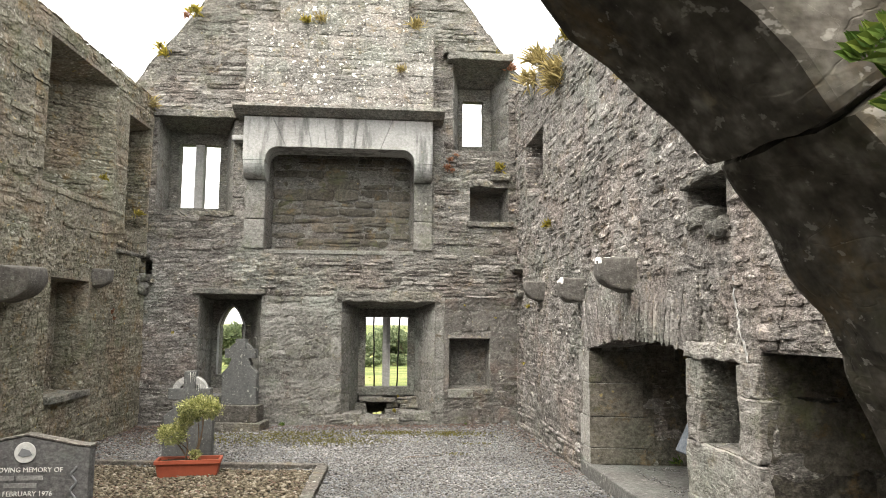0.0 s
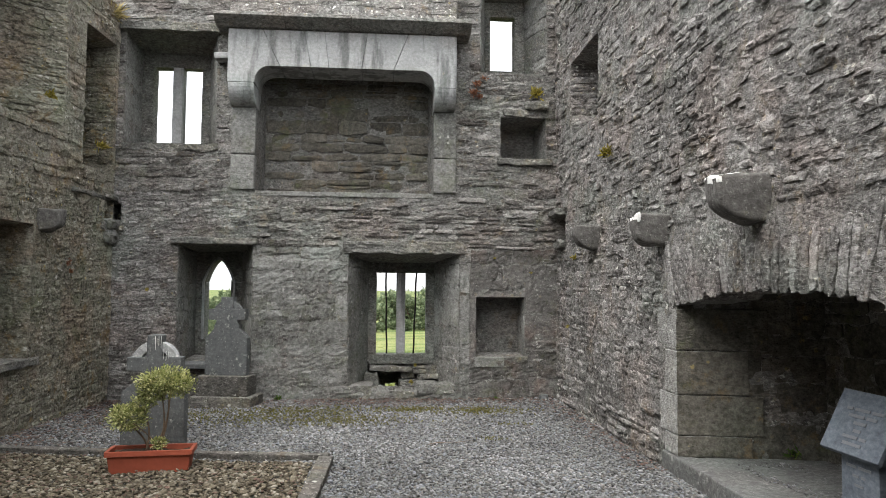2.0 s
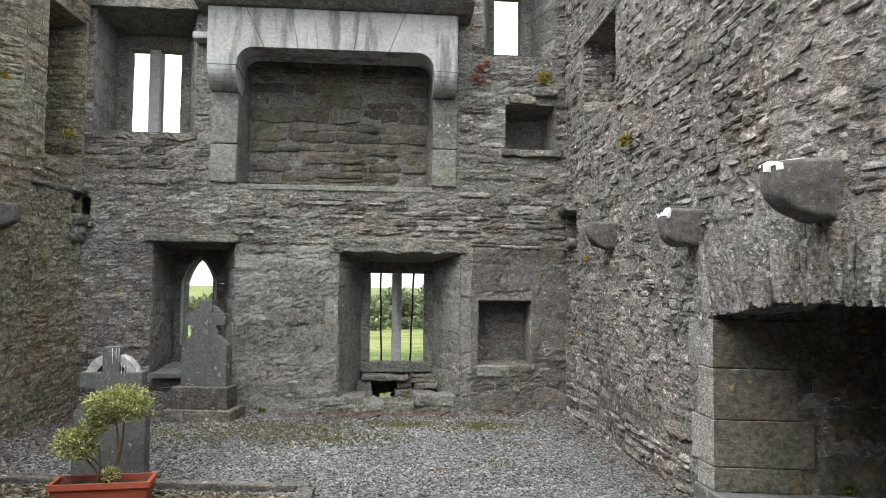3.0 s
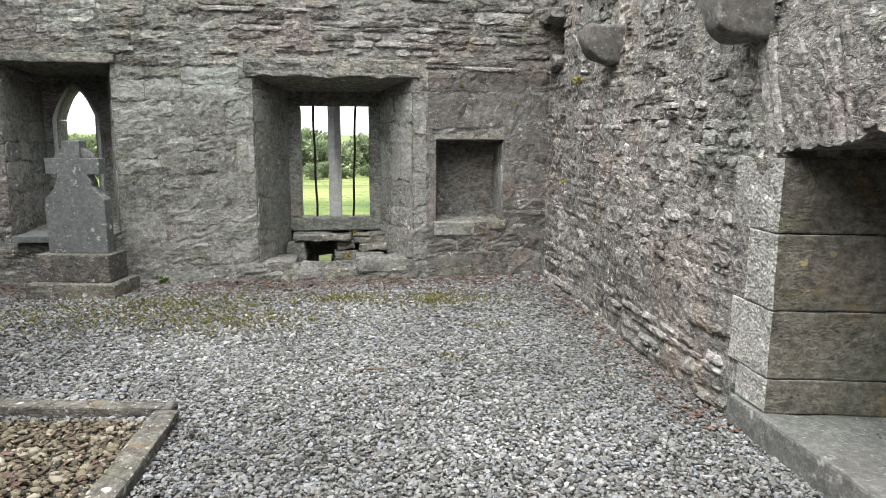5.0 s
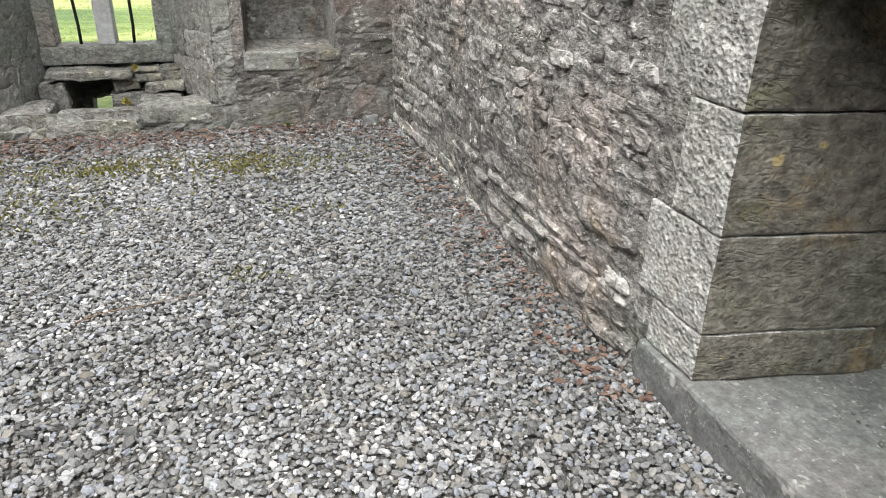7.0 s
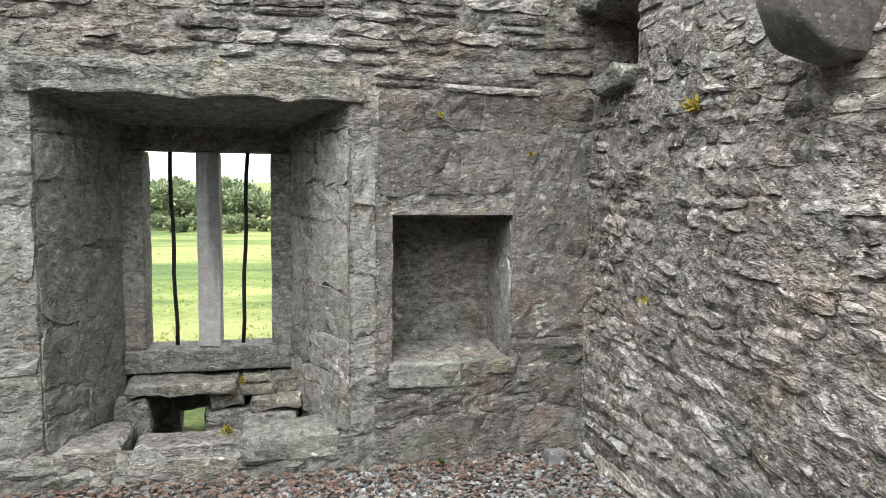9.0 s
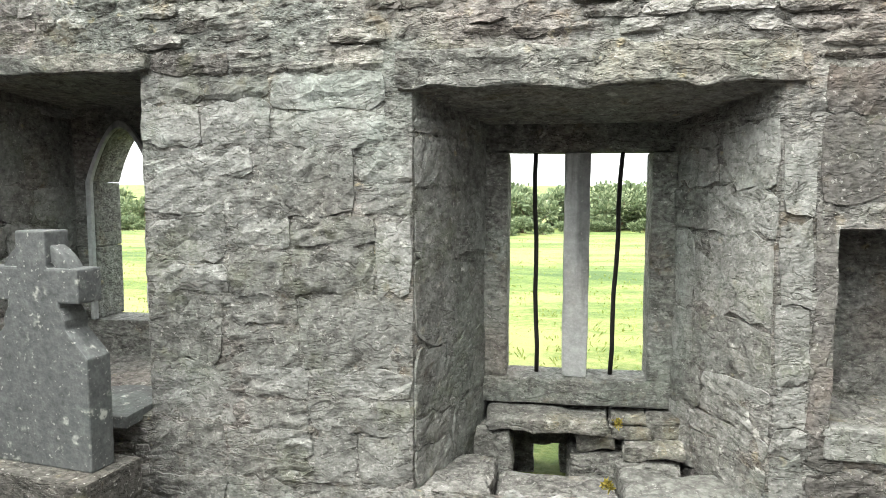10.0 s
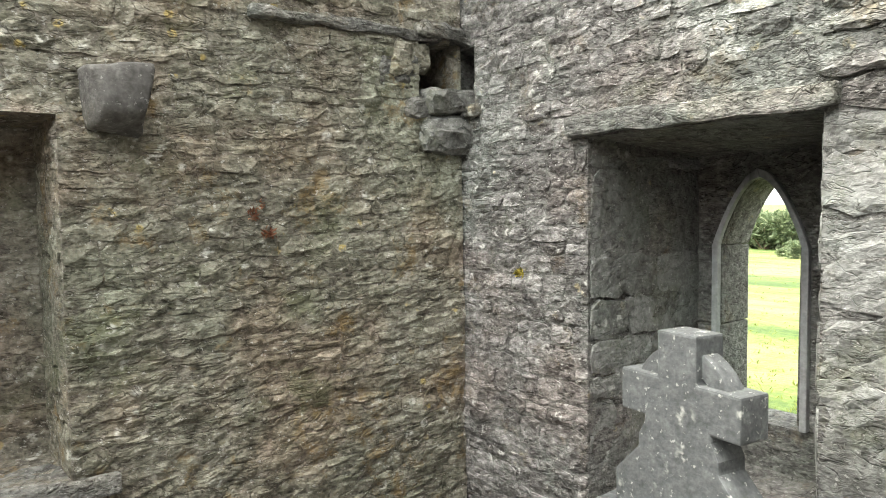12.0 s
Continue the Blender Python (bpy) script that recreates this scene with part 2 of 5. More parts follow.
CORBEL = stone_mat("smoothed_corbel_stone", (0.060, 0.056, 0.052), (0.115, 0.109, 0.101), (0.196, 0.187, 0.175), 0.35, 0.1, 0.12, 0.012, 0.2, 0.2, 0.3, 0.3, flake=0.15, calm=1.3)
SLATE = stone_mat("polished_blue_slate", (0.09, 0.105, 0.125), (0.14, 0.16, 0.185), (0.2, 0.225, 0.25), 0.0, 0.0, 0.0, 0.002, 0.0, 0.1, 0.2, 0.0, flake=0.0)


def plain_mat(name, colour, rough=0.6, metal=0.0, mottled=0.25, scale=25, bump=0.003):
    m, nt, vec, bsdf = start_mat(name)
    n = noise_tex(nt, vec, scale, 5, 0.65)
    n2 = noise_tex(nt, vec, scale / 7, 3, 0.6)
    f = arith(nt, "MULTIPLY", arith(nt, "ADD", n, n2), 0.5)
    lo = [c * (1 - mottled) for c in colour]
    hi = [min(1, c * (1 + mottled)) for c in colour]
    finish(nt, bsdf, ramp(nt, f, [(0.3, lo), (0.7, hi)]), rough, n, 0.5, bump)
    bsdf.inputs["Metallic"].default_value = metal
    return m


def leaf_mat(name, stops, rough=0.6, through=0.3):
    m, nt, vec, bsdf = start_mat(name)
    island = nt.nodes.new("ShaderNodeNewGeometry").outputs["Random Per Island"]
    single = nt.nodes.new("ShaderNodeObjectInfo").outputs["Random"]
    v = arith(nt, "FRACT", arith(nt, "ADD", island, single), 0)
    v = arith(nt, "ADD", arith(nt, "MULTIPLY", v, 0.75), arith(nt, "MULTIPLY", noise_tex(nt, vec, 6, 3), 0.25))
    col = ramp(nt, v, stops)
    finish(nt, bsdf, col, rough)
    if through:
        tr = nt.nodes.new("ShaderNodeBsdfTranslucent")
        nt.links.new(col, tr.inputs[0])
        ms = nt.nodes.new("ShaderNodeMixShader")
        ms.inputs[0].default_value = through
        nt.links.new(bsdf.outputs[0], ms.inputs[1])
        nt.links.new(tr.outputs[0], ms.inputs[2])
        nt.links.new(ms.outputs[0], nt.nodes["Material Output"].inputs[0])
    return m


IRON = plain_mat("rusted_iron", (0.018, 0.016, 0.015), 0.7, 0.3, 0.5, 60)
TERRACOTTA = plain_mat("terracotta_plastic", (0.30, 0.075, 0.042), 0.55, 0.0, 0.2, 20)
SOIL = plain_mat("potting_soil", (0.05, 0.035, 0.025), 0.95, 0.0, 0.5, 60, 0.01)
WOOD = plain_mat("woody_stem", (0.13, 0.09, 0.06), 0.85, 0.0, 0.4, 40)
PAINT = plain_mat("white_lettering", (0.62, 0.62, 0.60), 0.6, 0.0, 0.15, 90)
FADED = plain_mat("faded_lettering", (0.24, 0.24, 0.235), 0.7, 0.0, 0.7, 70)
CERAMIC = plain_mat("white_plaque", (0.55, 0.56, 0.55), 0.35, 0.0, 0.3, 60)
RELIEF = plain_mat("grey_relief", (0.19, 0.2, 0.21), 0.6, 0.0, 0.2, 60)
LIMEWASH = plain_mat("white_bird_lime", (0.66, 0.66, 0.63), 0.8, 0.0, 0.15, 40)
BROWN_GRAVEL = leaf_mat("brown_gravel", [(0.0, (0.03, 0.024, 0.017)), (0.35, (0.075, 0.062, 0.042)), (0.7, (0.14, 0.12, 0.085)), (0.95, (0.27, 0.25, 0.21))], 0.8, 0)
DEAD_LEAF = leaf_mat("dead_leaf", [(0.0, (0.055, 0.034, 0.027)), (0.5, (0.11, 0.068, 0.053)), (0.9, (0.17, 0.12, 0.09))], 0.7, 0.15)
SHRUB_LEAF = leaf_mat("variegated_leaf", [(0.0, (0.07, 0.09, 0.025)), (0.35, (0.22, 0.25, 0.08)), (0.7, (0.46, 0.46, 0.2)), (1.0, (0.66, 0.63, 0.40))], 0.55, 0.25)
FERN_LEAF = leaf_mat("fern_leaf", [(0.0, (0.03, 0.07, 0.012)), (0.6, (0.09, 0.16, 0.03)), (1.0, (0.22, 0.26, 0.05))], 0.55, 0.35)
YELLOW_MOSS = leaf_mat("yellow_moss", [(0.0, (0.11, 0.10, 0.025)), (0.5, (0.25, 0.21, 0.04)), (1.0, (0.42, 0.34, 0.06))], 0.8, 0.2)
OLIVE_MOSS = leaf_mat("olive_moss", [(0.0, (0.05, 0.05, 0.015)), (0.5, (0.11, 0.105, 0.03)), (1.0, (0.20, 0.18, 0.05))], 0.85, 0.1)
DRY_GRASS = leaf_mat("dry_grass", [(0.0, (0.12, 0.10, 0.04)), (0.5, (0.30, 0.24, 0.10)), (1.0, (0.45, 0.38, 0.18))], 0.8, 0.3)
RED_HERB = leaf_mat("red_herb", [(0.0, (0.12, 0.05, 0.03)), (0.6, (0.26, 0.12, 0.07)), (1.0, (0.36, 0.22, 0.13))], 0.7, 0.2)
BUSH_LEAF = leaf_mat("hedgerow_leaf", [(0.0, (0.055, 0.08, 0.04)), (0.5, (0.12, 0.155, 0.08)), (1.0, (0.25, 0.28, 0.16))], 0.6, 0.3)
MEADOW_GRASS = leaf_mat("meadow_grass", [(0.0, (0.11, 0.15, 0.028)), (0.5, (0.17, 0.2, 0.048)), (1.0, (0.26, 0.27, 0.09))], 0.7, 0.55)


def ground_mat():
    m, nt, vec, bsdf = start_mat("meadow_ground")
    lie = nt.nodes.new("ShaderNodeMapping")
    nt.links.new(vec, lie.inputs[0])
    lie.inputs["Scale"].default_value = (0.45, 1, 1)
    n1, n2, n3 = noise_tex(nt, lie.outputs[0], 0.22, 4), noise_tex(nt, lie.outputs[0], 1.1, 5), noise_tex(nt, vec, 9, 5, 0.7)
    f = arith(nt, "ADD", arith(nt, "MULTIPLY", n1, 0.45), arith(nt, "ADD", arith(nt, "MULTIPLY", n2, 0.3), arith(nt, "MULTIPLY", n3, 0.25)))
    col = ramp(nt, f, [(0.41, (0.03, 0.058, 0.01)), (0.48, (0.072, 0.102, 0.019)), (0.55, (0.155, 0.165, 0.055))])
    finish(nt, bsdf, col, 0.9, n3, 0.6, 0.05)
    return m


def bed_mat():
    m, nt, vec, bsdf = start_mat("gravel_bed")
    d = cells(nt, vec, 42)
    n2 = noise_tex(nt, vec, 1.5, 4)
    f = arith(nt, "ADD", arith(nt, "MULTIPLY", d, 0.6), arith(nt, "MULTIPLY", n2, 0.4))
    col = ramp(nt, f, [(0.25, (0.17, 0.168, 0.16)), (0.45, (0.085, 0.083, 0.078)), (0.7, (0.05, 0.048, 0.044))])
    finish(nt, bsdf, col, 0.95, arith(nt, "SUBTRACT", 1.0, d), 1.0, 0.012)
    return m


def gravel_mat():
    """Mixed limestone pebbles: each its own grey, some tan or white, in paler and damper drifts."""
    m, nt, vec, bsdf = start_mat("grey_gravel")
    one = nt.nodes.new("ShaderNodeNewGeometry").outputs["Random Per Island"]
    drift = noise_tex(nt, vec, 0.8, 4, 0.6)
    v = arith(nt, "ADD", one, arith(nt, "MULTIPLY", arith(nt, "SUBTRACT", drift, 0.5), 0.9))
    col = ramp(nt, v, [(0.0, (0.04, 0.04, 0.039)), (0.3, (0.086, 0.086, 0.083)), (0.65, (0.138, 0.139, 0.137)), (0.9, (0.18, 0.182, 0.182)), (1.0, (0.28, 0.28, 0.278))])
    other = arith(nt, "FRACT", arith(nt, "MULTIPLY", one, 37.3), 0)
    col = mix(nt, arith(nt, "MULTIPLY", band(nt, other, 0.82, 0.93), 0.4), col, (0.17, 0.15, 0.12))
    col = mix(nt, arith(nt, "MULTIPLY", band(nt, other, 0.16, 0.08), 0.4), col, (0.19, 0.21, 0.25))
    col = mix(nt, 0.6, col, ramp(nt, noise_tex(nt, vec, 140, 3), [(0.3, (0.6, 0.6, 0.6)), (0.7, (1.35, 1.35, 1.35))]), "MULTIPLY")
    finish(nt, bsdf, col, 0.7)
    return m


MEADOW, BED, GRAVEL = ground_mat(), bed_mat(), gravel_mat()


# ---- building helpers ----
def fractal(p, octaves=3):
    return noise.fractal(Vector(p), 1.0, 2.0, octaves)


def thing(name, at=(0, 0, 0), label="", category="", group="", kind=""):
    ob = new(name)
    ob.location = at
    ob.empty_display_size = 0.1
    return tagged(ob, label, category, group, kind)


def put_mesh(name, data, material, parent=None, label="", smooth=False):
    if isinstance(data, bmesh.types.BMesh):
        me = bpy.data.meshes.new(name)
        bmesh.ops.recalc_face_normals(data, faces=data.faces[:])
        data.to_mesh(me)
        data.free()
    else:
        me = bpy.data.meshes.new(name)
        verts, faces = data
        me.from_pydata([tuple(v) for v in verts], [], [tuple(f) for f in faces])
    me.materials.append(material)
    if smooth:
        me.polygons.foreach_set("use_smooth", [True] * len(me.polygons))
    ob = new(name, me)
    if parent is not None:
        ob.parent = parent
    if label:
        tagged(ob, label)
    return ob


def part(name, data, material, parent, label="", smooth=False):
    return put_mesh(name, data, material, parent, label, smooth)


def rough_block(x0, x1, y0, y1, z0, z1, bevel=0.01, jag=0.006, cut=0.09, seed=0.0):
    """A block of stone with worn edges and an uneven face."""
    bm = bmesh.new()
    bmesh.ops.create_cube(bm, size=1)
    s, c = (x1 - x0, y1 - y0, z1 - z0), ((x0 + x1) / 2, (y0 + y1) / 2, (z0 + z1) / 2)
    for v in bm.verts:
        v.co = Vector((c[i] + v.co[i] * s[i] for i in range(3)))
    for axis in range(3):
        n = min(24, int(s[axis] / cut))
        for k in range(1, n + 1):
            at = [0, 0, 0]
            at[axis] = c[axis] - s[axis] / 2 + s[axis] * k / (n + 1)
            no = [0, 0, 0]
            no[axis] = 1
            bmesh.ops.bisect_plane(bm, geom=bm.verts[:] + bm.edges[:] + bm.faces[:], plane_co=at, plane_no=no)
    if bevel:
        sharp = [e for e in bm.edges if len(e.link_faces) == 2 and e.calc_face_angle(0) > 0.8]
        bmesh.ops.bevel(bm, geom=sharp, offset=min(bevel, min(s) * 0.3), segments=2, affect="EDGES", profile=0.6)
    for v in bm.verts:
        p = v.co * 6 + Vector((seed, seed * 1.7, 3.1))
        v.co += Vector((noise.noise(p), noise.noise(p + Vector((9, 0, 0))), noise.noise(p + Vector((0, 9, 0))))) * jag
        q = v.co * 23 + Vector((seed, 0, 0))
        v.co += Vector((noise.noise(q), noise.noise(q + Vector((5, 0, 0))), noise.noise(q + Vector((0, 5, 0))))) * jag * 0.5
    return bm


def prism(points, a, b, axis="y", bevel=0.006, jag=0.0, seed=0.0):
    """A closed outline (two coordinates a point) pushed along an axis from a to b, with its edges eased."""
    bm = bmesh.new()
    order = {"x": lambda p, w: (w, p[0], p[1]), "y": lambda p, w: (p[0], w, p[1]), "z": lambda p, w: (p[0], p[1], w)}[axis]
    front = [bm.verts.new(order(p, a)) for p in points]
    back = [bm.verts.new(order(p, b)) for p in points]
    bm.faces.new(front)
    bm.faces.new(back[::-1])
    for i in range(len(points)):
        j = (i + 1) % len(points)
        bm.faces.new((front[i], back[i], back[j], front[j]))
    bmesh.ops.recalc_face_normals(bm, faces=bm.faces[:])
    if bevel:
        sharp = [e for e in bm.edges if e.calc_face_angle(0) > 0.5]
        bmesh.ops.bevel(bm, geom=sharp, offset=bevel, segments=2, affect="EDGES", profile=0.6)
    if jag:
        for v in bm.verts:
            p = v.co * 9 + Vector((seed, 0, seed))
            v.co += Vector((noise.noise(p), noise.noise(p + Vector((9, 0, 0))), noise.noise(p + Vector((0, 9, 0))))) * jag
    return bm


def tube(points, r, sides=6, taper=1.0):
    verts, faces = [], []
    pts = [Vector(p) for p in points]
    for i, p in enumerate(pts):
        d = (pts[min(i + 1, len(pts) - 1)] - pts[max(i - 1, 0)]).normalized()
        a = d.orthogonal().normalized()
        b = d.cross(a)
        rr = r * (1 + (taper - 1) * i / (len(pts) - 1))
        for k in range(sides):
            t = 2 * math.pi * k / sides
            verts.append(p + a * math.cos(t) * rr + b * math.sin(t) * rr)
    for i in range(len(pts) - 1):
        for k in range(sides):
            k2 = (k + 1) % sides
            faces.append((i * sides + k, i * sides + k2, (i + 1) * sides + k2, (i + 1) * sides + k))
    faces.append(tuple(range(sides))[::-1])
    faces.append(tuple((len(pts) - 1) * sides + k for k in range(sides)))
    return verts, faces


def joined(pieces):
    verts, faces = [], []
    for v, f in pieces:
        n = len(verts)
        verts.extend(v)
        faces.extend(tuple(i + n for i in q) for q in f)
    return verts, faces


def leaf(at, direction, up, length, width):
    """One bent leaf of four faces' worth of outline."""
    d = Vector(direction).normalized()
    s = d.cross(Vector(up))
    s = s.normalized() if s.length > 1e-4 else d.orthogonal().normalized()
    n = s.cross(d)
    a = Vector(at)
    m = a + d * length * 0.5 + n * length * 0.08
    return [a, m + s * width / 2, a + d * length, m - s * width / 2], [(0, 1, 2), (0, 2, 3)]


# ---- masonry ----
def lines(lo, hi, step, stops):
    """Grid lines from lo to hi about a step apart that meet every stop."""
    keep = sorted({round(v, 4) for v in [lo, hi, *[s for s in stops if lo < s < hi]]})
    out = []
    for a, b in zip(keep, keep[1:]):
        n = max(1, round((b - a) / step))
        out += [a + (b - a) * i / n for i in range(n)]
    return out + [hi]


class Face:
    """A wall's inner face: u along it, v up, n out of it into the room."""

    def __init__(self, origin, u, n, seed):
        self.o, self.u, self.n, self.seed = Vector(origin), Vector(u), Vector(n), seed
        self.v = Vector((0, 0, 1))
        self.holes = []

    def at(self, u, v, n=0.0):
        return self.o + self.u * u + self.v * v + self.n * n

    def relief(self, u, v, amount=1.0):
        s = self.seed
        d = noise.noise(Vector((u * 0.7, v * 0.7, s))) * 0.03
        d += fractal((u * 4, v * 7, s + 5), 3) * 0.013
        d += fractal((u * 15, v * 26, s + 9), 2) * 0.009
        edge = 1.0
        for h in self.holes:
            a, b, c, e = h["inner"]
            gap = max(a - u, u - b, c - v, v - e)
            edge = min(edge, max(0.0, gap) / 0.07)
        return d * amount * edge

    def hole(self, u0, u1, v0, v1, depth, outer=None, closed=True):
        """An opening that narrows to the rectangle outer at that depth; closed: a niche with a back."""
        self.holes.append({"inner": (u0, u1, v0, v1), "outer": outer or (u0, u1, v0, v1), "depth": depth, "closed": closed})


def wall_mesh(face, u0, u1, v0, top, thick, step=0.036):
    verts, faces = [], []

    def sheet(step, which, n_of):
        ups = [h[which] for h in face.holes if which == "inner" or not h["closed"]]
        us = lines(u0, u1, step, [x for h in ups for x in h[:2]])
        vs = lines(v0, max(top(u) for u in us) + 0.05, step, [x for h in ups for x in h[2:]])
        index = {}

        def vert(i, j):
            v = min(vs[j], top(us[i]))
            key = (i, j)
            if key not in index:
                index[key] = len(verts)
                verts.append(face.at(us[i], v, n_of(us[i], v)))
            return index[key]

        for i in range(len(us) - 1):
            for j in range(len(vs) - 1):
                if vs[j] >= min(top(us[i]), top(us[i + 1])) - 0.002:
                    continue
                mu, mv = (us[i] + us[i + 1]) / 2, (vs[j] + vs[j + 1]) / 2
                if any(a < mu < b and c < mv < d for a, b, c, d in ups):
                    continue
                faces.append((vert(i, j), vert(i + 1, j), vert(i + 1, j + 1), vert(i, j + 1)))
        return us

    us = sheet(step, "inner", face.relief)
    sheet(0.3, "outer", lambda u, v: -thick)
    for a, b in zip(us, us[1:]):
        n = len(verts)
        for u in (a, b):
            for k in range(5):
                bump = 0.05 * fractal((u * 5, k * 0.7, face.seed), 3) if 0 < k < 4 else 0.0
                verts.append(face.at(u, top(u) + bump + (0.04 if 0 < k < 4 else 0), face.relief(u, top(u)) * (1 - k / 4) - thick * k / 4))
        for k in range(4):
            faces.append((n + k, n + 5 + k, n + 6 + k, n + 1 + k))
    for u in (u0, u1):
        n = len(verts)
        verts.extend([face.at(u, v0, 0), face.at(u, v0, -thick), face.at(u, top(u), -thick), face.at(u, top(u), 0)])
        faces.append((n, n + 1, n + 2, n + 3))
    for h in face.holes:
        (a, b, c, d), (a2, b2, c2, d2), depth = h["inner"], h["outer"], h["depth"]
        ring_in = [(a, c), (b, c), (b, d), (a, d)]
        ring_out = [(a2, c2), (b2, c2), (b2, d2), (a2, d2)]
        for k in range(4):
            p, q, p2, q2 = ring_in[k], ring_in[(k + 1) % 4], ring_out[k], ring_out[(k + 1) % 4]
            n1 = max(2, int(max(abs(p[0] - q[0]), abs(p[1] - q[1])) / 0.06))
            n2 = max(2, int(depth / 0.06))
            n = len(verts)
            for i in range(n1 + 1):
                for j in range(n2 + 1):
                    s, t = i / n1, j / n2
                    x = (p[0] * (1 - s) + q[0] * s) * (1 - t) + (p2[0] * (1 - s) + q2[0] * s) * t
                    y = (p[1] * (1 - s) + q[1] * s) * (1 - t) + (p2[1] * (1 - s) + q2[1] * s) * t
                    g = fractal((x * 5 + k, y * 5, t * 4 + face.seed), 3) * 0.018 if 0 < j < n2 and 0 < i < n1 else 0
                    x, y = (x, y + g) if k in (0, 2) else (x + g, y)
                    verts.append(face.at(x, y, -depth * t))
            for i in range(n1):
                for j in range(n2):
                    m = n + i * (n2 + 1) + j
                    faces.append((m, m + 1, m + n2 + 2, m + n2 + 1))
        if not h["closed"]:
            n = len(verts)
            for dd in (depth, thick):
                verts.extend(face.at(x, y, -dd) for x, y in ring_out)
            faces.extend((n + k, n + (k + 1) % 4, n + 4 + (k + 1) % 4, n + 4 + k) for k in range(4))
        if h["closed"]:
            n1, n2 = max(2, int((b2 - a2) / 0.06)), max(2, int((d2 - c2) / 0.06))
            n = len(verts)
            for i in range(n1 + 1):
                for j in range(n2 + 1):
                    x, y = a2 + (b2 - a2) * i / n1, c2 + (d2 - c2) * j / n2
                    g = fractal((x * 5, y * 8, face.seed + 3), 3) * 0.02 if 0 < j < n2 and 0 < i < n1 else 0
                    verts.append(face.at(x, y, -depth + g))
            for i in range(n1):
                for j in range(n2):
                    m = n + i * (n2 + 1) + j
                    faces.append((m, m + 1, m + n2 + 2, m + n2 + 1))
    return verts, faces


def courses(u0, u1, v0, v1, holes, high, wide, seed, gap=0.012):
    """Rough courses of stones that keep clear of the holes."""
    rg = random.Random(seed)
    out, v = [], v0
    while v < v1:
        h = min(rg.triangular(*high), v1 - v)
        if h < 0.02:
            break
        free = [(u0, u1)]
        for a, b, c, d in holes:
            if c < v + h and d > v:
                free = [piece for lo, hi in free for piece in ((lo, min(hi, a)), (max(lo, b), hi)) if piece[1] - piece[0] > 0.03]
        for lo, hi in free:
            u = lo
            while u < hi - 0.02:
                w = rg.triangular(*wide) * (0.6 + h / high[1] * 0.4)
                if hi - (u + w) < wide[0] * 0.6:
                    w = hi - u
                w = min(w, hi - u)
                if h > 0.09 and rg.random() < 0.35:
                    cut = h * rg.uniform(0.35, 0.65)
                    out.append((u, v, w, cut, gap))
                    out.append((u, v + cut, w, h - cut, gap))
                else:
                    out.append((u, v, w, h, gap))
                u += w
        v += h
    return out


def stone_piece(o, U, V, N, u, v, w, h, gap, proud, lift, seed, rg, wave=0.03, close=True):
    """One rough-faced stone bedded in the wall: an uneven front over a sunk rim."""
    nu, nv = (max(3, min(8, round(w / 0.045))), 4 if h > 0.10 else 3) if close else (max(2, min(6, round(w / 0.07))), 3 if h > 0.10 else 2)
    g = gap * rg.uniform(0.4, 1.1)
    lean = min(1.0, proud / 0.016)
    tilt_u, tilt_v, out = rg.uniform(-1, 1) * 0.014 * lean, rg.uniform(-0.7, 1) * 0.012 * lean, proud * (rg.uniform(-0.35, 1.25) if gap > 0.0065 else rg.uniform(0.5, 1.2))
    skew, spin = rg.uniform(-0.02, 0.02), rg.uniform(-0.035, 0.035)
    verts, faces = [], []
    ring = []
    for i in range(nu + 1):
        for j in range(nv + 1):
            s, t = i / nu, j / nv
            x = u + g + (w - 2 * g) * s + skew * (t - 0.5) + rg.uniform(-1, 1) * 0.09 * min(w / nu, 0.06)
            y = v + g + (h - 2 * g) * t + rg.uniform(-1, 1) * 0.09 * h
            y += wave * noise.noise(Vector((x * 0.9, y * 0.9, seed))) + spin * (x - u - w / 2)
            border = i in (0, nu) or j in (0, nv)
            corner = i in (0, nu) and j in (0, nv)
            n = out + tilt_u * (s - 0.5) + tilt_v * (t - 0.5) + (0.004 + 0.008 * lean) * noise.noise(Vector((x * 13, y * 22, seed + 2))) + 0.006 * noise.noise(Vector((x * 31, y * 48, seed + 6)))
            if border:
                n -= proud * 0.28
            if corner:
                x += (0.5 - s) * min(0.02, 0.10 * w)
                y += (0.5 - t) * min(0.016, 0.14 * h)
                n -= proud * 0.2
            verts.append(o + U * x + V * y + N * (n + lift(x, y)))
    for i in range(nu):
        for j in range(nv):
            m = i * (nv + 1) + j
            faces.append((m, m + nv + 1, m + nv + 2, m + 1))
    edge = [i * (nv + 1) for i in range(nu + 1)] + [nu * (nv + 1) + j for j in range(1, nv + 1)]
    edge += [i * (nv + 1) + nv for i in range(nu - 1, -1, -1)] + [j for j in range(nv - 1, 0, -1)]
    n = len(verts)
    for k in edge:
        p = verts[k]
        d = (p - o).dot(N)
        verts.append(p - N * (d + 0.03))
    for k in range(len(edge)):
        k2 = (k + 1) % len(edge)
        faces.append((edge[k], n + k, n + k2, edge[k2]))
    return verts, faces


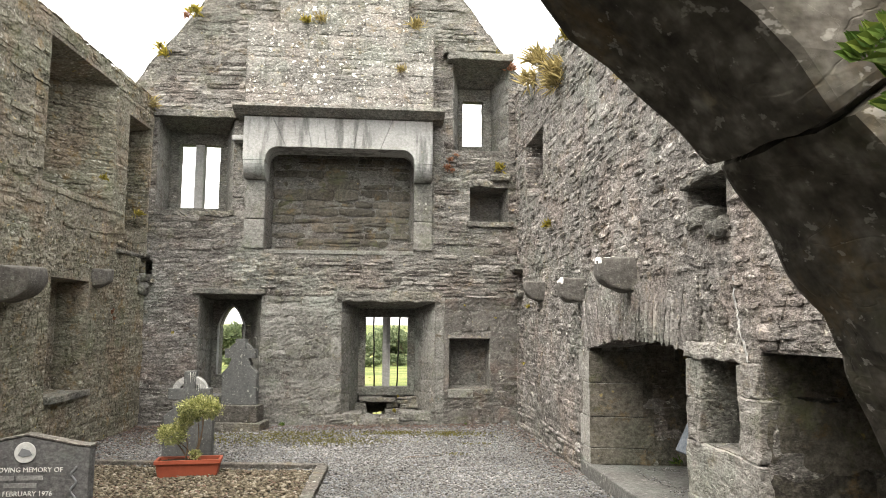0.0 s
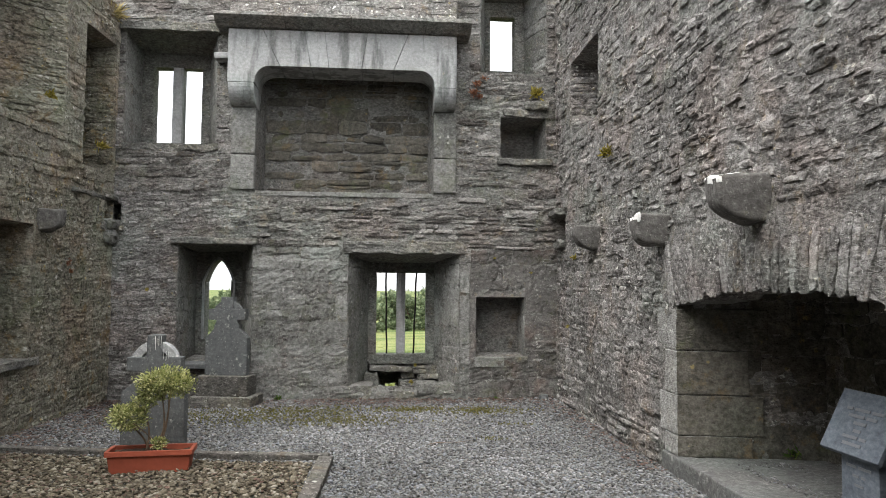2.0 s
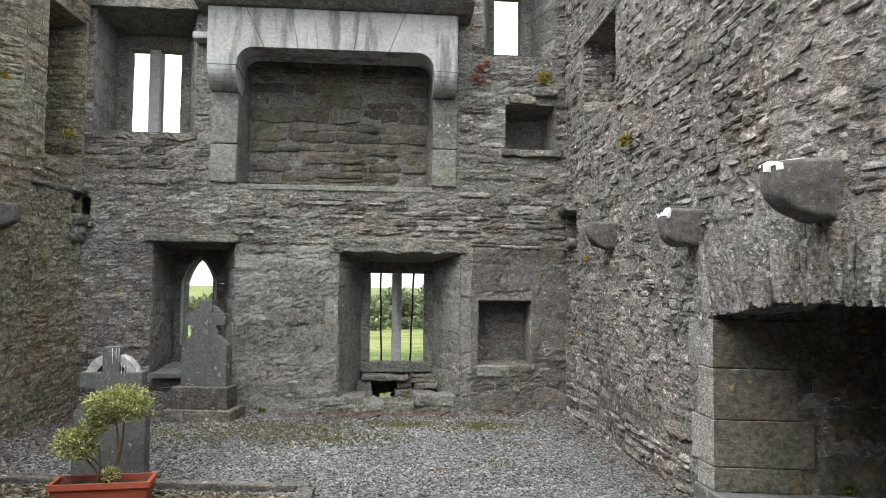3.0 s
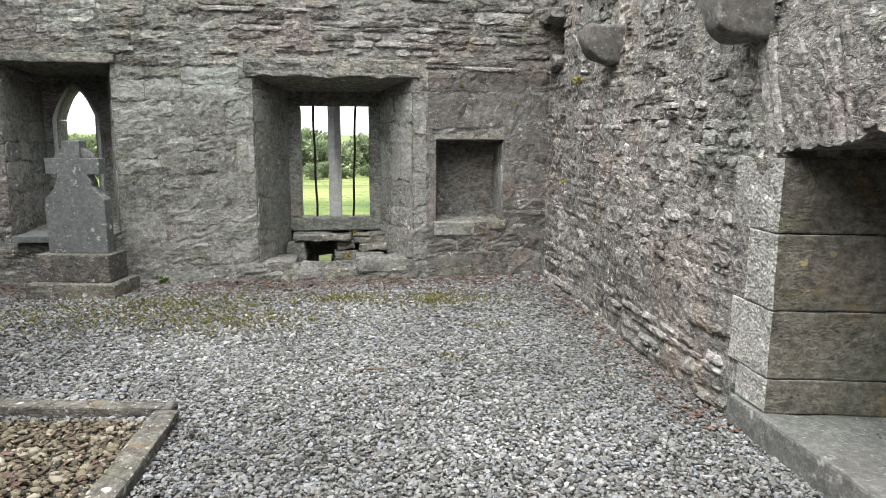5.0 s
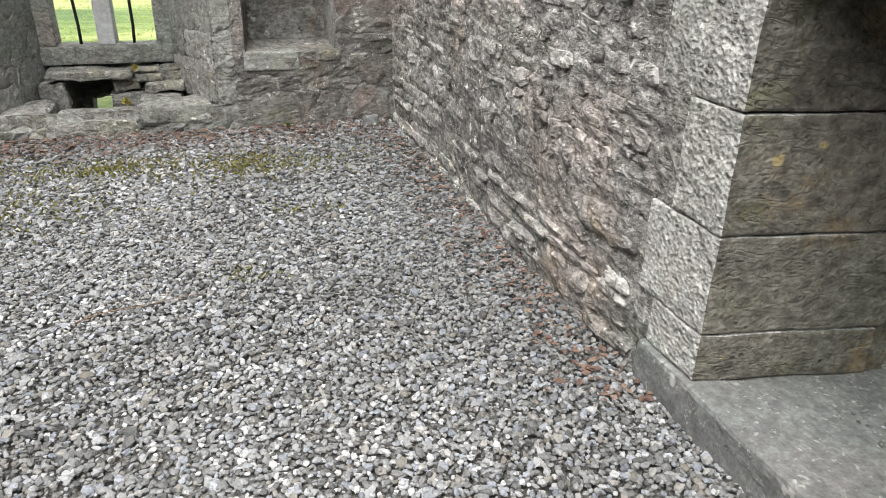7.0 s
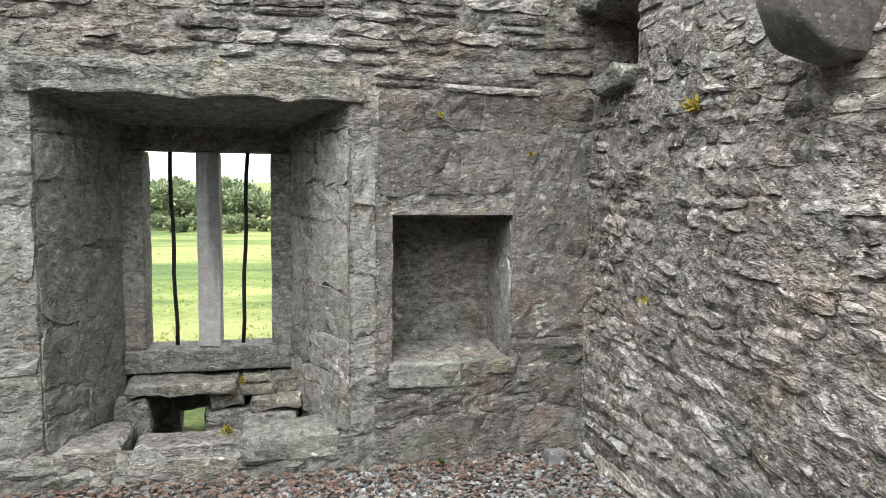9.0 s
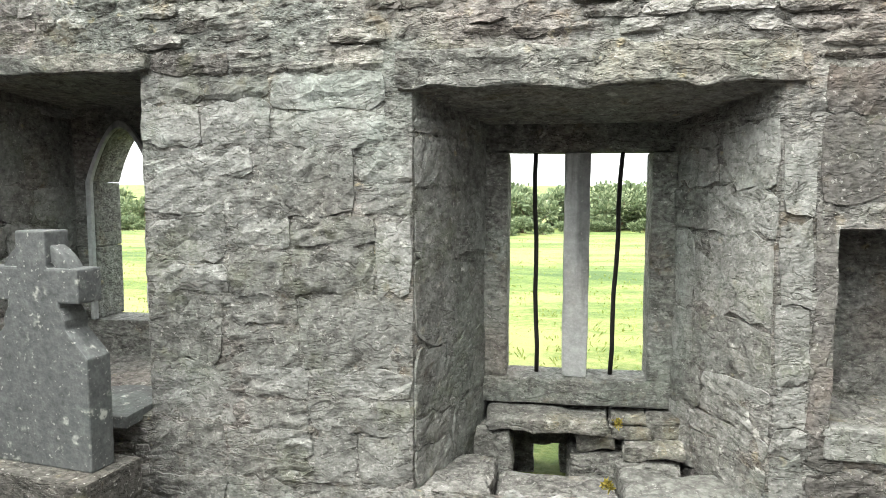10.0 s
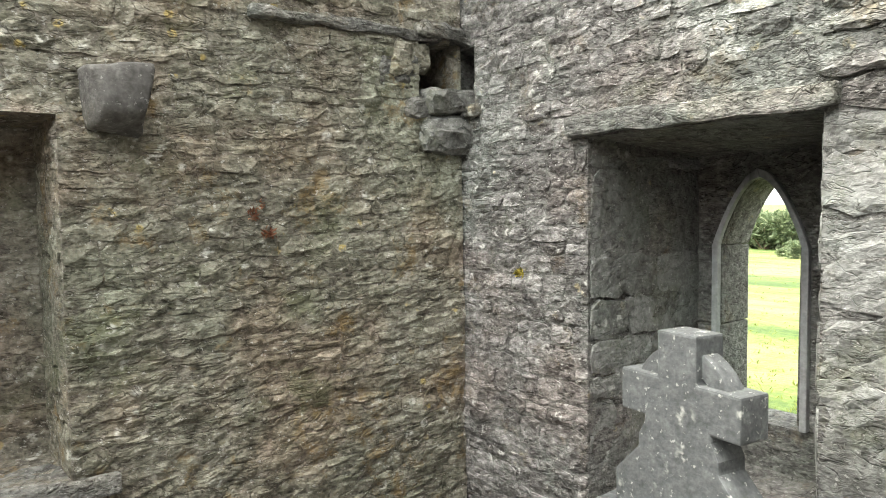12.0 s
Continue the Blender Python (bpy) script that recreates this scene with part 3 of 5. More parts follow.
def lay_stones(parent, material, o, U, V, N, stones, proud, lift, seed, near=None, limit=300, name="stone", wave=0.03):
    """Beds the stones: those within near as parts of their own, the rest joined."""
    rg = random.Random(seed)
    rest, single = [], 0
    for u, v, w, h, gap in stones:
        close = bool(near) and near[0] < u + w / 2 < near[1] and near[2] < v + h / 2 < near[3]
        piece = stone_piece(o, U, V, N, u, v, w, h, gap, proud, lift, seed, rg, wave, close)
        if close and single < limit:
            part(name, piece, material, parent)
            single += 1
        else:
            rest.append(piece)
    if rest:
        ob = part("rubble_stones", joined(rest), material, parent)
        tagged(ob, kind="stuff")


# ---- structure ----
def land(x, y):
    """Height of the open land: level about the ruin, falling gently to the north, then level."""
    d = max(0.0, max(abs(x) - 8, y - 12.5, -y - 6))
    fall = -0.35 * min(1, d / 2) - 0.030 * min(d, 62) - 0.006 * max(0, min(d, 220) - 62)
    return fall + (0.12 * noise.noise(Vector((x * 0.15, y * 0.15, 0))) * min(1, d / 6)) - 0.06


def build_ground():
    s = [v * 1.0 for v in range(-40, 41)]
    k = 44.0
    while k < 2500:
        s = [-k] + s + [k]
        k *= 1.12
    verts = [(x, y + 12, land(x, y + 12)) for x in s for y in s]
    n = len(s)
    faces = [(i * n + j, (i + 1) * n + j, (i + 1) * n + j + 1, i * n + j + 1) for i in range(n - 1) for j in range(n - 1)]
    g = put_mesh("ground", (verts, faces), MEADOW, smooth=True)
    tagged(g, "bright green rough meadow sloping away from the ruin", "ground", kind="structure")


build_ground()

XW, XE, YN, YS = -3.57, 2.09, 10.62, 0.66
north = Face((0, YN, 0), (1, 0, 0), (0, -1, 0), 1.0)
east = Face((XE, 0, 0), (0, 1, 0), (-1, 0, 0), 2.0)
west = Face((-4.04, 0, 0), Vector((0.0566, 1, 0)).normalized(), Vector((1, -0.0566, 0)).normalized(), 3.0)
NORTH_T, SIDE_T = 1.02, 1.15


def north_top(x):
    z = 9.35 - 1.39 * abs(x + 0.68)
    return min(z, 7.8) + 0.10 * fractal((x * 3, 0, 7), 3)


def east_top(y):
    return 4.93 + 0.09 * fractal((y * 1.5, 3, 2), 3) + (0.25 * (y - 9.9) if y > 9.9 else 0)


def west_top(y):
    return 4.83 + 0.04 * fractal((y * 1.5, 8, 2), 3)


# window embrasures, niches and hearth of the north wall
W1 = (-2.66, -1.75, 0.42, 1.92)
W2 = (-0.57, 0.84, 0.17, 1.83)
W3 = (-3.36, -2.24, 3.14, 4.59)
W4 = (1.09, 1.97, 4.20, 5.62)
north.hole(*W1, 0.74, (-2.62, -2.02, 0.50, 1.86), closed=False)
north.hole(*W2, 0.58, (-0.33, 0.56, -0.18, 1.74), closed=False)
north.hole(*W3, 0.55, (-3.34, -2.45, 3.2, 4.50), closed=False)
north.hole(*W4, 0.55, (1.22, 1.79, 4.3, 5.40), closed=False)
north.hole(1.05, 1.68, 0.52, 1.29, 0.36, (1.10, 1.66, 0.56, 1.27))
north.hole(1.36, 1.96, 3.08, 3.62, 0.5, (1.42, 1.9, 3.12, 3.55))
north.hole(-1.76, 0.50, 2.58, 4.22, 0.42, (-1.70, 0.45, 2.60, 4.3))
# hearths, aumbry, put-log hole and upper niche of the east wall
east.hole(4.64, 6.90, 0.09, 1.42, 1.05, (4.74, 6.70, 0.09, 1.6))
east.hole(10.12, 10.58, 2.0, 2.30, 0.4, (10.2, 10.5, 2.05, 2.25))
east.hole(3.94, 4.38, 0.76, 1.29, 0.5)
east.hole(2.75, 3.71, 0.02, 1.36, 0.9, (2.8, 3.65, 0.02, 1.4))
east.hole(4.03, 4.56, 2.15, 2.44, 0.5, (4.1, 4.4, 2.2, 2.42))
east.hole(8.80, 9.90, 3.22, 4.10, 0.5, (9.0, 9.8, 3.25, 4.05))
# openings of the west wall
west.hole(7.70, 9.40, 3.0, 4.62, 0.9, (7.9, 8.75, 3.1, 4.5))
west.hole(9.80, 10.58, 2.75, 4.36, 0.7, (9.85, 10.58, 2.9, 4.3))
west.hole(8.0, 8.88, 0.68, 1.99, 0.35, (8.05, 8.84, 0.70, 1.97))
west.hole(10.38, 10.60, 2.13, 2.44, 0.4, (10.44, 10.58, 2.18, 2.40))
north.hole(-3.5, -3.355, 2.12, 2.41, 0.3, (-3.5, -3.40, 2.16, 2.37))


def raise_wall(face, name, u0, u1, top, thick, mortar, label, zones, clear=()):
    """A core of mortar with its openings, faced zone by zone with coursed stones."""
    w = put_mesh(name, wall_mesh(face, u0, u1, -0.35, top, thick), mortar)
    tagged(w, label, "wall", kind="structure")
    holes = [h["inner"] for h in face.holes] + list(clear)
    for k, (a, b, c, d, high, wide, proud, gap, near, rubble) in enumerate(zones):
        peak = min(d, max(top(a + (b - a) * i / 60) for i in range(61)))
        stones = [s for s in courses(a, b, c, peak, holes, high, wide, 11 + k + face.seed * 7, gap) if s[1] + s[3] < min(top(s[0]), top(s[0] + s[2])) + 0.06]
        lay_stones(w, rubble, face.o, face.u, face.v, face.n, stones, proud, face.relief, face.seed + k, near, 150, wave=0.012 if proud < 0.01 else 0.03)
    return w


SMALL, SLAB, BIG = ((0.03, 0.12, 0.06), (0.06, 0.30, 0.13)), ((0.04, 0.13, 0.07), (0.15, 0.6, 0.28)), ((0.16, 0.42, 0.26), (0.22, 0.62, 0.36))
DRESSED_AT = [(-2.2, 0.95, 3.6, 4.78), (-2.06, 0.80, 2.55, 3.7), (-2.10, 0.80, 4.7, 6.1), (-1.62, 0.40, 6.0, 9), (-2.74, -1.70, 1.91, 2.01), (-0.68, 0.96, 1.82, 1.99)]
wall_n = raise_wall(north, "wall_north", -4.75, 3.3, north_top, NORTH_T, MORTAR_NORTH, "tall grey rubble limestone gable wall with windows and fireplace", [
    (-1.765, 0.97, -0.06, 1.90, *BIG, 0.009, 0.005, (-1.77, 0.97, -0.1, 2.0), QUOIN),
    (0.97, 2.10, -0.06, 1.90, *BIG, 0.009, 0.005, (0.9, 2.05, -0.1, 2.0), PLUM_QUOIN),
    (-1.765, 2.10, 1.905, 2.57, *SLAB, 0.019, 0.008, (-1.77, 2.05, 1.9, 2.6), RUBBLE_NORTH),
    (-4.74, -1.77, -0.06, 2.57, *SMALL, 0.006, 0.0062, (-3.5, -1.77, 0.2, 1.9), RUBBLE),
    (-4.74, 3.29, 2.575, 9.0, *SLAB, 0.017, 0.008, None, RUBBLE_NORTH),
], DRESSED_AT)
EAST_CLEAR = [(4.4, 7.02, 1.2, 1.84), (3.7, 4.66, -0.1, 1.42), (4.6, 7.0, -0.1, 0.16), (6.89, 7.25, 0.1, 1.25)]
wall_e = raise_wall(east, "wall_east", -4.0, YN - 0.005, east_top, SIDE_T, MORTAR, "weathered grey rubble limestone wall with low hearths", [
    (-3.9, YN - 0.02, -0.06, 0.5, *SLAB, 0.026, 0.009, (6.8, 10.6, -0.1, 0.6), RUBBLE),
    (-3.9, YN - 0.02, 0.505, 2.2, *SMALL, 0.014, 0.008, (6.9, 10.6, 0.4, 1.6), RUBBLE),
    (-3.9, YN - 0.02, 2.205, 5.1, (0.03, 0.13, 0.065), (0.08, 0.36, 0.16), 0.017, 0.009, None, RUBBLE),
], EAST_CLEAR)
wall_w = raise_wall(west, "wall_west", -4.0, YN, west_top, SIDE_T, MORTAR_WEST, "brown and ochre lichened rubble limestone wall with recesses", [
    (-3.9, YN - 0.02, -0.06, 2.5, *SMALL, 0.006, 0.0045, (8.7, 10.6, 0.3, 2.4), RUBBLE_WEST),
    (-3.9, YN - 0.02, 2.505, 5.0, *SLAB, 0.015, 0.008, None, RUBBLE_WEST),
])


def face_reveal(wall, face, h, k, rubble, high, wide, proud=0.006, seed=5):
    """Blocks along one side of an embrasure: k 1 the far u side, 3 the near u side."""
    (a, b, c, d), (a2, b2, c2, d2), depth = h["inner"], h["outer"], h["depth"]
    p, q = (face.at(b, 0, 0), face.at(b2, 0, -depth)) if k == 1 else (face.at(a, 0, 0), face.at(a2, 0, -depth))
    U = (q - p).normalized()
    N = face.u * (-1 if k == 1 else 1)
    N = (N - U * N.dot(U)).normalized()
    stones = courses(0.01, (q - p).length, max(c, c2), min(d, d2) - 0.01, [], high, wide, seed, 0.004)
    lay_stones(wall, rubble, p, U, Vector((0, 0, 1)), N, stones, proud, lambda x, y: 0.0, seed, (-1, 9, -1, 9), 40, "reveal_stone", 0.006)


REVEAL = ((0.14, 0.40, 0.24), (0.2, 0.7, 0.42))
for i, k in ((0, 1), (0, 3), (1, 1), (1, 3), (2, 1), (2, 3), (3, 1), (3, 3), (4, 1)):
    face_reveal(wall_n, north, north.holes[i], k, QUOIN, *REVEAL, proud=0.01, seed=20 + i * 3 + k)
face_reveal(wall_e, east, east.holes[0], 1, SHADED_HEARTH, (0.2, 0.4, 0.33), (0.3, 0.8, 0.5), 0.007, 41)
face_reveal(wall_e, east, east.holes[0], 3, SHADED_HEARTH, (0.2, 0.4, 0.33), (0.3, 0.8, 0.5), 0.007, 42)
face_reveal(wall_e, east, east.holes[3], 1, SHADED_HEARTH, (0.3, 0.45, 0.4), (0.4, 0.9, 0.6), 0.018, 43)
face_reveal(wall_e, east, east.holes[5], 1, RUBBLE, (0.06, 0.2, 0.1), (0.1, 0.4, 0.2), 0.02, 44)
face_reveal(wall_w, west, west.holes[0], 1, RUBBLE_WEST, (0.05, 0.15, 0.08), (0.1, 0.4, 0.2), 0.018, 45)
face_reveal(wall_w, west, west.holes[1], 1, RUBBLE_WEST, (0.06, 0.2, 0.1), (0.1, 0.4, 0.2), 0.018, 46)
face_reveal(wall_w, west, west.holes[2], 1, RUBBLE_WEST, (0.1, 0.3, 0.2), (0.1, 0.4, 0.2), 0.01, 47)
# back of the upper fireplace and of the lower hearth, in the shade-darkened stone
lay_stones(wall_n, SHADED_HEARTH, Vector((0, YN + 0.42, 0)), north.u, north.v, north.n, courses(-1.7, 0.45, 2.6, 4.3, [], (0.05, 0.2, 0.10), (0.25, 0.9, 0.45), 51, 0.008), 0.032, lambda x, y: 0.0, 51)
lay_stones(wall_e, SHADED_HEARTH, Vector((XE + 1.05, 0, 0)), east.u, east.v, east.n, courses(4.74, 6.7, 0.14, 1.6, [], (0.1, 0.3, 0.2), (0.2, 0.6, 0.35), 52, 0.006), 0.015, lambda x, y: 0.0, 52)

# arched doorway wall by which the walk begins, and the far wall behind
ARC_X, ARC_Z, ARC_R = -0.35, 1.10, 0.90
Y0, Y1 = 0.48, 0.66


def arch_wall():
    arc = [(ARC_X + ARC_R * math.cos(a), ARC_Z + ARC_R * math.sin(a)) for a in [math.pi * i / 28 for i in range(29)]]
    verts, faces = [], []
    left, right, top = -4.12, XE + 0.03, 4.4
    outer = []
    for x, z in arc:
        dx, dz = x - ARC_X, z - ARC_Z
        k = min((right - ARC_X) / dx if dx > 1e-6 else 9e9, (left - ARC_X) / dx if dx < -1e-6 else 9e9, (top - ARC_Z) / dz if dz > 1e-6 else 9e9)
        outer.append((ARC_X + dx * k, ARC_Z + dz * k))
    inn = [(ARC_X + ARC_R, -0.2)] + arc + [(ARC_X - ARC_R, -0.2)]
    out = [(right, -0.2)] + outer + [(left, -0.2)]
    steps = 22
    for side, y in ((0, Y0), (1, Y1)):
        n = len(verts)
        for i in range(len(inn)):
            for k in range(steps + 1):
                t = (k / steps) ** 1.6
                x, z = inn[i][0] * (1 - t) + out[i][0] * t, inn[i][1] * (1 - t) + out[i][1] * t
                g = 0.02 * fractal((x * 5, z * 7, y * 3), 3) * min(1, k / 2) * (-1 if side == 0 else 1)
                rag = 0.02 * noise.noise(Vector((x * 9, z * 9, side))) if k == 0 and 0 < i < len(inn) - 1 else 0
                verts.append((x + rag, y + g, z + rag))
        for i in range(len(inn) - 1):
            for k in range(steps):
                m = n + i * (steps + 1) + k
                faces.append((m, m + 1, m + steps + 2, m + steps + 1))
    n = len(verts) // 2
    for i in range(len(inn) - 1):
        a, b = i * (steps + 1), (i + 1) * (steps + 1)
        faces.append((a, b, n + b, n + a))
        a, b = a + steps, b + steps
        faces.append((a, b, n + b, n + a))
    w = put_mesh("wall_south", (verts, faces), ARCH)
    tagged(w, "rough stone wall with a round-arched doorway", "wall", kind="structure")
    marks = [0, 39, 62, 84, 106, 130, 152, 180]
    for i, (d0, d1) in enumerate(zip(marks, marks[1:])):
        a0, a1 = radians(d0 + 0.15), radians(d1 - 0.15)
        r0, r1 = ARC_R - 0.012 - 0.012 * (i % 2), ARC_R + 0.21 + 0.05 * math.sin(i * 2.3)
        steps = 7
        arc = [a0 + (a1 - a0) * k / steps for k in range(steps + 1)]
        pts = [(ARC_X + r0 * math.cos(a), ARC_Z + r0 * math.sin(a)) for a in arc] + [(ARC_X + r1 * math.cos(a), ARC_Z + r1 * math.sin(a)) for a in arc[::-1]]
        bm = prism(pts, Y0 - 0.012, Y1 + 0.012, "y", 0.010)
        bmesh.ops.subdivide_edges(bm, edges=[e for e in bm.edges if e.calc_length() > 0.06], cuts=4, use_grid_fill=True)
        for v in bm.verts:
            p = v.co * 14
            v.co += Vector((noise.noise(p), noise.noise(p + Vector((4, 0, 0))), noise.noise(p + Vector((0, 4, 0))))) * 0.012
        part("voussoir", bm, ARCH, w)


arch_wall()
behind = put_mesh("wall_court", rough_block(-4.4, XE + 0.2, -4.5, -4.0, -0.3, 4.4, 0.02, 0.03, 0.4), MORTAR)
tagged(behind, "plain rubble stone wall closing the court", "wall", kind="structure")


def bed_sheet():
    xs, ys = lines(-4.3, XE + 0.3, 0.12, []), lines(-4.0, YN + 0.2, 0.12, [])
    verts = [(x, y, -0.02 + 0.012 * fractal((x * 1.2, y * 1.2, 4), 3)) for x in xs for y in ys]
    n = len(ys)
    faces = [(i * n + j, (i + 1) * n + j, (i + 1) * n + j + 1, i * n + j + 1) for i in range(len(xs) - 1) for j in range(n - 1)]
    ob = put_mesh("floor", (verts, faces), BED, smooth=True)
    return tagged(ob, "grey gravel floor strewn with pebbles and dead leaves", "floor", kind="structure")


floor = bed_sheet()


# ---- windows ----
def window(name, label, outer, lights, z0, z1, y0, y1, bars=(), sill=0.13, mull=True):
    x0, x1, za, zb = outer
    w = thing(name, ((x0 + x1) / 2, y0, za), label, "window", kind="structure")

    def piece(n, a, b, c, d, push=0.0, lab="", mat=DRESSED, seed=0.0):
        ob = part(n, rough_block(a, b, y0 - push, y1, c, d, 0.012, 0.005, 0.12, seed), mat, w, lab)
        ob.matrix_parent_inverse = Matrix.Translation(w.location).inverted()

    piece("sill", x0, x1, z0 - sill, z0, 0.008, mat=FLAG, seed=1)
    piece("head", x0, x1, z1, zb, -0.05, mat=FLAG, seed=2)
    piece("jamb", x0, lights[0][0], z0, z1, mat=FLAG, seed=3)
    piece("jamb", lights[-1][1], x1, z0, z1, mat=FLAG, seed=4)
    for (a, b), (c, d) in zip(lights, lights[1:]):
        piece("mullion", b, c, z0, z1, -0.03, seed=5)
    for x, lean in bars:
        pts = [(x + lean * (k / 8) + 0.004 * math.sin(k * 1.7), (y0 + y1) / 2, z0 - 0.01 + (z1 - z0 + 0.02) * k / 8) for k in range(9)]
        ob = part("iron_bar", tube(pts, 0.011, 8), IRON, w, "rusty black iron bar", True)
        ob.matrix_parent_inverse = Matrix.Translation(w.location).inverted()
    return w


window("window_2", "two-light stone window with square mullion and iron bars", (-0.34, 0.57, 0.37, 1.75), [(-0.22, 0.05), (0.17, 0.45)], 0.515, 1.605, 11.2, 11.42, [(-0.075, -0.02), (0.285, 0.035)])
window("window_3", "upper two-light stone window with moulded mullion", (-3.40, -2.44, 3.18, 4.52), [(-3.20, -2.96), (-2.83, -2.57)], 3.29, 4.32, 11.18, 11.4)
window("window_4", "upper narrow single-light dressed stone window", (1.2, 1.81, 4.28, 5.42), [(1.31, 1.65)], 4.41, 5.19, 11.18, 11.4)


def lancet_window():
    w = thing("window_1", (-2.33, 11.37, 0.5), "narrow pointed lancet window in dressed stone", "window", kind="structure")
    inv = Matrix.Translation(w.location).inverted()
    xl, xr, zs, za, zb = -2.50, -2.14, 1.46, 1.755, 0.70
    mid = (xl + xr) / 2
    arc = []
    for i in range(9):
        t = i / 8
        arc.append((xl + (mid - xl) * t ** 1.15, zs + (za - zs) * math.sin(t * math.pi / 2 * 0.92) / math.sin(math.pi / 2 * 0.92)))
    arc = arc + [(xl + xr - x, z) for x, z in arc[-2::-1]]
    for n, pts in (("head", [(-2.66, 1.9), (-2.66, zs), *arc, (-1.98, zs), (-1.98, 1.9)]), ("jamb", [(-2.66, zb), (xl, zb), (xl, 1.1), (-2.66, 1.1)]), ("jamb", [(-2.66, 1.103), (xl, 1.103), (xl, zs - 0.003), (-2.66, zs - 0.003)]), ("broken_jamb", [(xr - 0.038, zb), (xr + 0.02, zb), (xr + 0.02, zs + 0.035), (xr - 0.03, zs + 0.03)]),
                   ("jamb", [(xr, zb), (-1.98, zb), (-1.98, zs - 0.003), (xr, zs - 0.003), (xr - 0.012, zs - 0.3)]), ("sill", [(-2.66, 0.48), (-1.98, 0.48), (-1.98, zb - 0.003), (-2.66, zb - 0.003)])):
        ob = part(n, prism(pts, 11.38 if n == "broken_jamb" else 11.34, 11.56 if n == "broken_jamb" else 11.575, "y", 0.008, 0.004), FLAG, w)
        ob.matrix_parent_inverse = inv
    path = [(xl, zb), *arc, (xr, zb)]
    for n, chain in (("moulding", path[:10]), ("moulding", path[9:])):
        out = [(x + (0.034 if x > mid else -0.034) * (1 if z < zs + 0.01 else max(0.0, 1 - (z - zs) / 0.34)), z + 0.04 * max(0.0, (z - zs) / (za - zs))) for x, z in chain]
        ob = part(n, prism([(x + (-0.004 if x < mid else 0.004), z) for x, z in chain] + out[::-1], 11.312, 11.345, "y", 0.006), DRESSED, w, "pale chamfered moulding round the light")
        ob.matrix_parent_inverse = inv
    for z in (0.92, 1.32):
        ob = part("bar_socket", prism([(xl - 0.035 + 0.012 * math.cos(a), z + 0.012 * math.sin(a)) for a in [k * math.pi / 4 for k in range(8)]], 11.333, 11.36, "y", 0), IRON, w)
        ob.matrix_parent_inverse = inv


lancet_window()


def slab(name, label, category, x0, x1, y0, y1, z0, z1, mat=FLAG, bevel=0.012, jag=0.012, cut=0.08, seed=0.0, tilt=0.0, group="", kind=""):
    cx, cy = (x0 + x1) / 2, (y0 + y1) / 2
    ob = put_mesh(name, rough_block(x0 - cx, x1 - cx, y0 - cy, y1 - cy, 0, z1 - z0, bevel, jag, cut, seed), mat)
    ob.matrix_basis = pose(cx, cy, z0, 0, tilt, 0)
    return tagged(ob, label, category, group, kind)


slab("window_lintel", "ragged grey flagstone lintel over the barred window", "lintel", -0.62, 0.90, 10.588, 11.2, 1.83, 1.985, seed=1, tilt=-0.3, jag=0.03, cut=0.045)
slab("window_lintel", "thin grey flagstone lintel over the lancet window", "lintel", -2.74, -1.70, 10.575, 11.33, 1.922, 2.0, seed=2, jag=0.014)
slab("window_lintel", "projecting flagstone lintel over the upper left window", "lintel", -3.42, -2.20, 10.53, 11.1, 4.58, 4.68, seed=3, jag=0.015)
slab("window_lintel", "heavy projecting flagstone lintel over the upper slit window", "lintel", 1.0, 2.02, 10.42, 11.1, 5.60, 5.72, seed=4, jag=0.02)
slab("loose_flagstone", "broken flagstone resting on the lintel stones", "stone", 1.12, 1.75, 10.42, 10.75, 5.735, 5.84, seed=5, jag=0.025)
slab("loose_flagstone", "broken flagstone bedded in the gable masonry", "stone", 0.92, 1.25, 10.45, 10.8, 5.70, 5.80, seed=6, jag=0.02)
slab("window_sill", "broken stone sill of the upper left window", "sill", -3.38, -2.2, 10.59, 11.15, 3.08, 3.165, seed=7, jag=0.025, cut=0.05)
slab("stone_ledge", "narrow stone ledge under a square wall hole", "ledge", 1.30, 2.04, 10.575, 10.9, 3.0, 3.085, seed=8, jag=0.025, cut=0.05)
slab("stone_ledge", "thin string course under the upper fireplace", "ledge", -1.74, 0.485, 10.612, 11.0, 2.54, 2.60, QUOIN, seed=9, jag=0.006, bevel=0.008)
slab("sill_slab", "smooth grey grave slab laid in the lancet window recess", "slab", -2.62, -1.80, 10.50, 11.33, 0.40, 0.455, HEADSTONE, 0.006, 0.003, 0.2, 10)
slab("niche_sill", "sloping grey sill slab of the west wall niche", "sill", -3.93, -3.50, 7.98, 9.02, 0.61, 0.69, FLAG, seed=11)
slab("niche_sill", "cracked sill stone under the square niche", "sill", 1.03, 1.42, 10.612, 10.95, 0.40, 0.525, QUOIN, seed=12)
slab("niche_sill", "pale broken sill stone under the square niche", "sill", 1.43, 1.71, 10.61, 10.95, 0.46, 0.535, FLAG, seed=13, jag=0.022, cut=0.05)
slab("stone_ledge", "sloping dark ledge stone high in the wall corner", "ledge", -3.75, -3.44, 9.55, 10.5, 2.42, 2.47, FLAG, seed=14, jag=0.02, cut=0.07)
slab("corner_stone", "jutting broken stone beside the corner hole", "stone", -3.75, -3.455, 10.14, 10.36, 2.2, 2.36, FLAG, 0.03, 0.03, 0.05, 15)
slab("corner_stone", "jutting broken stone beside the corner hole", "stone", 1.98, 2.3, 10.14, 10.6, 2.31, 2.40, FLAG, 0.03, 0.03, 0.05, 16)
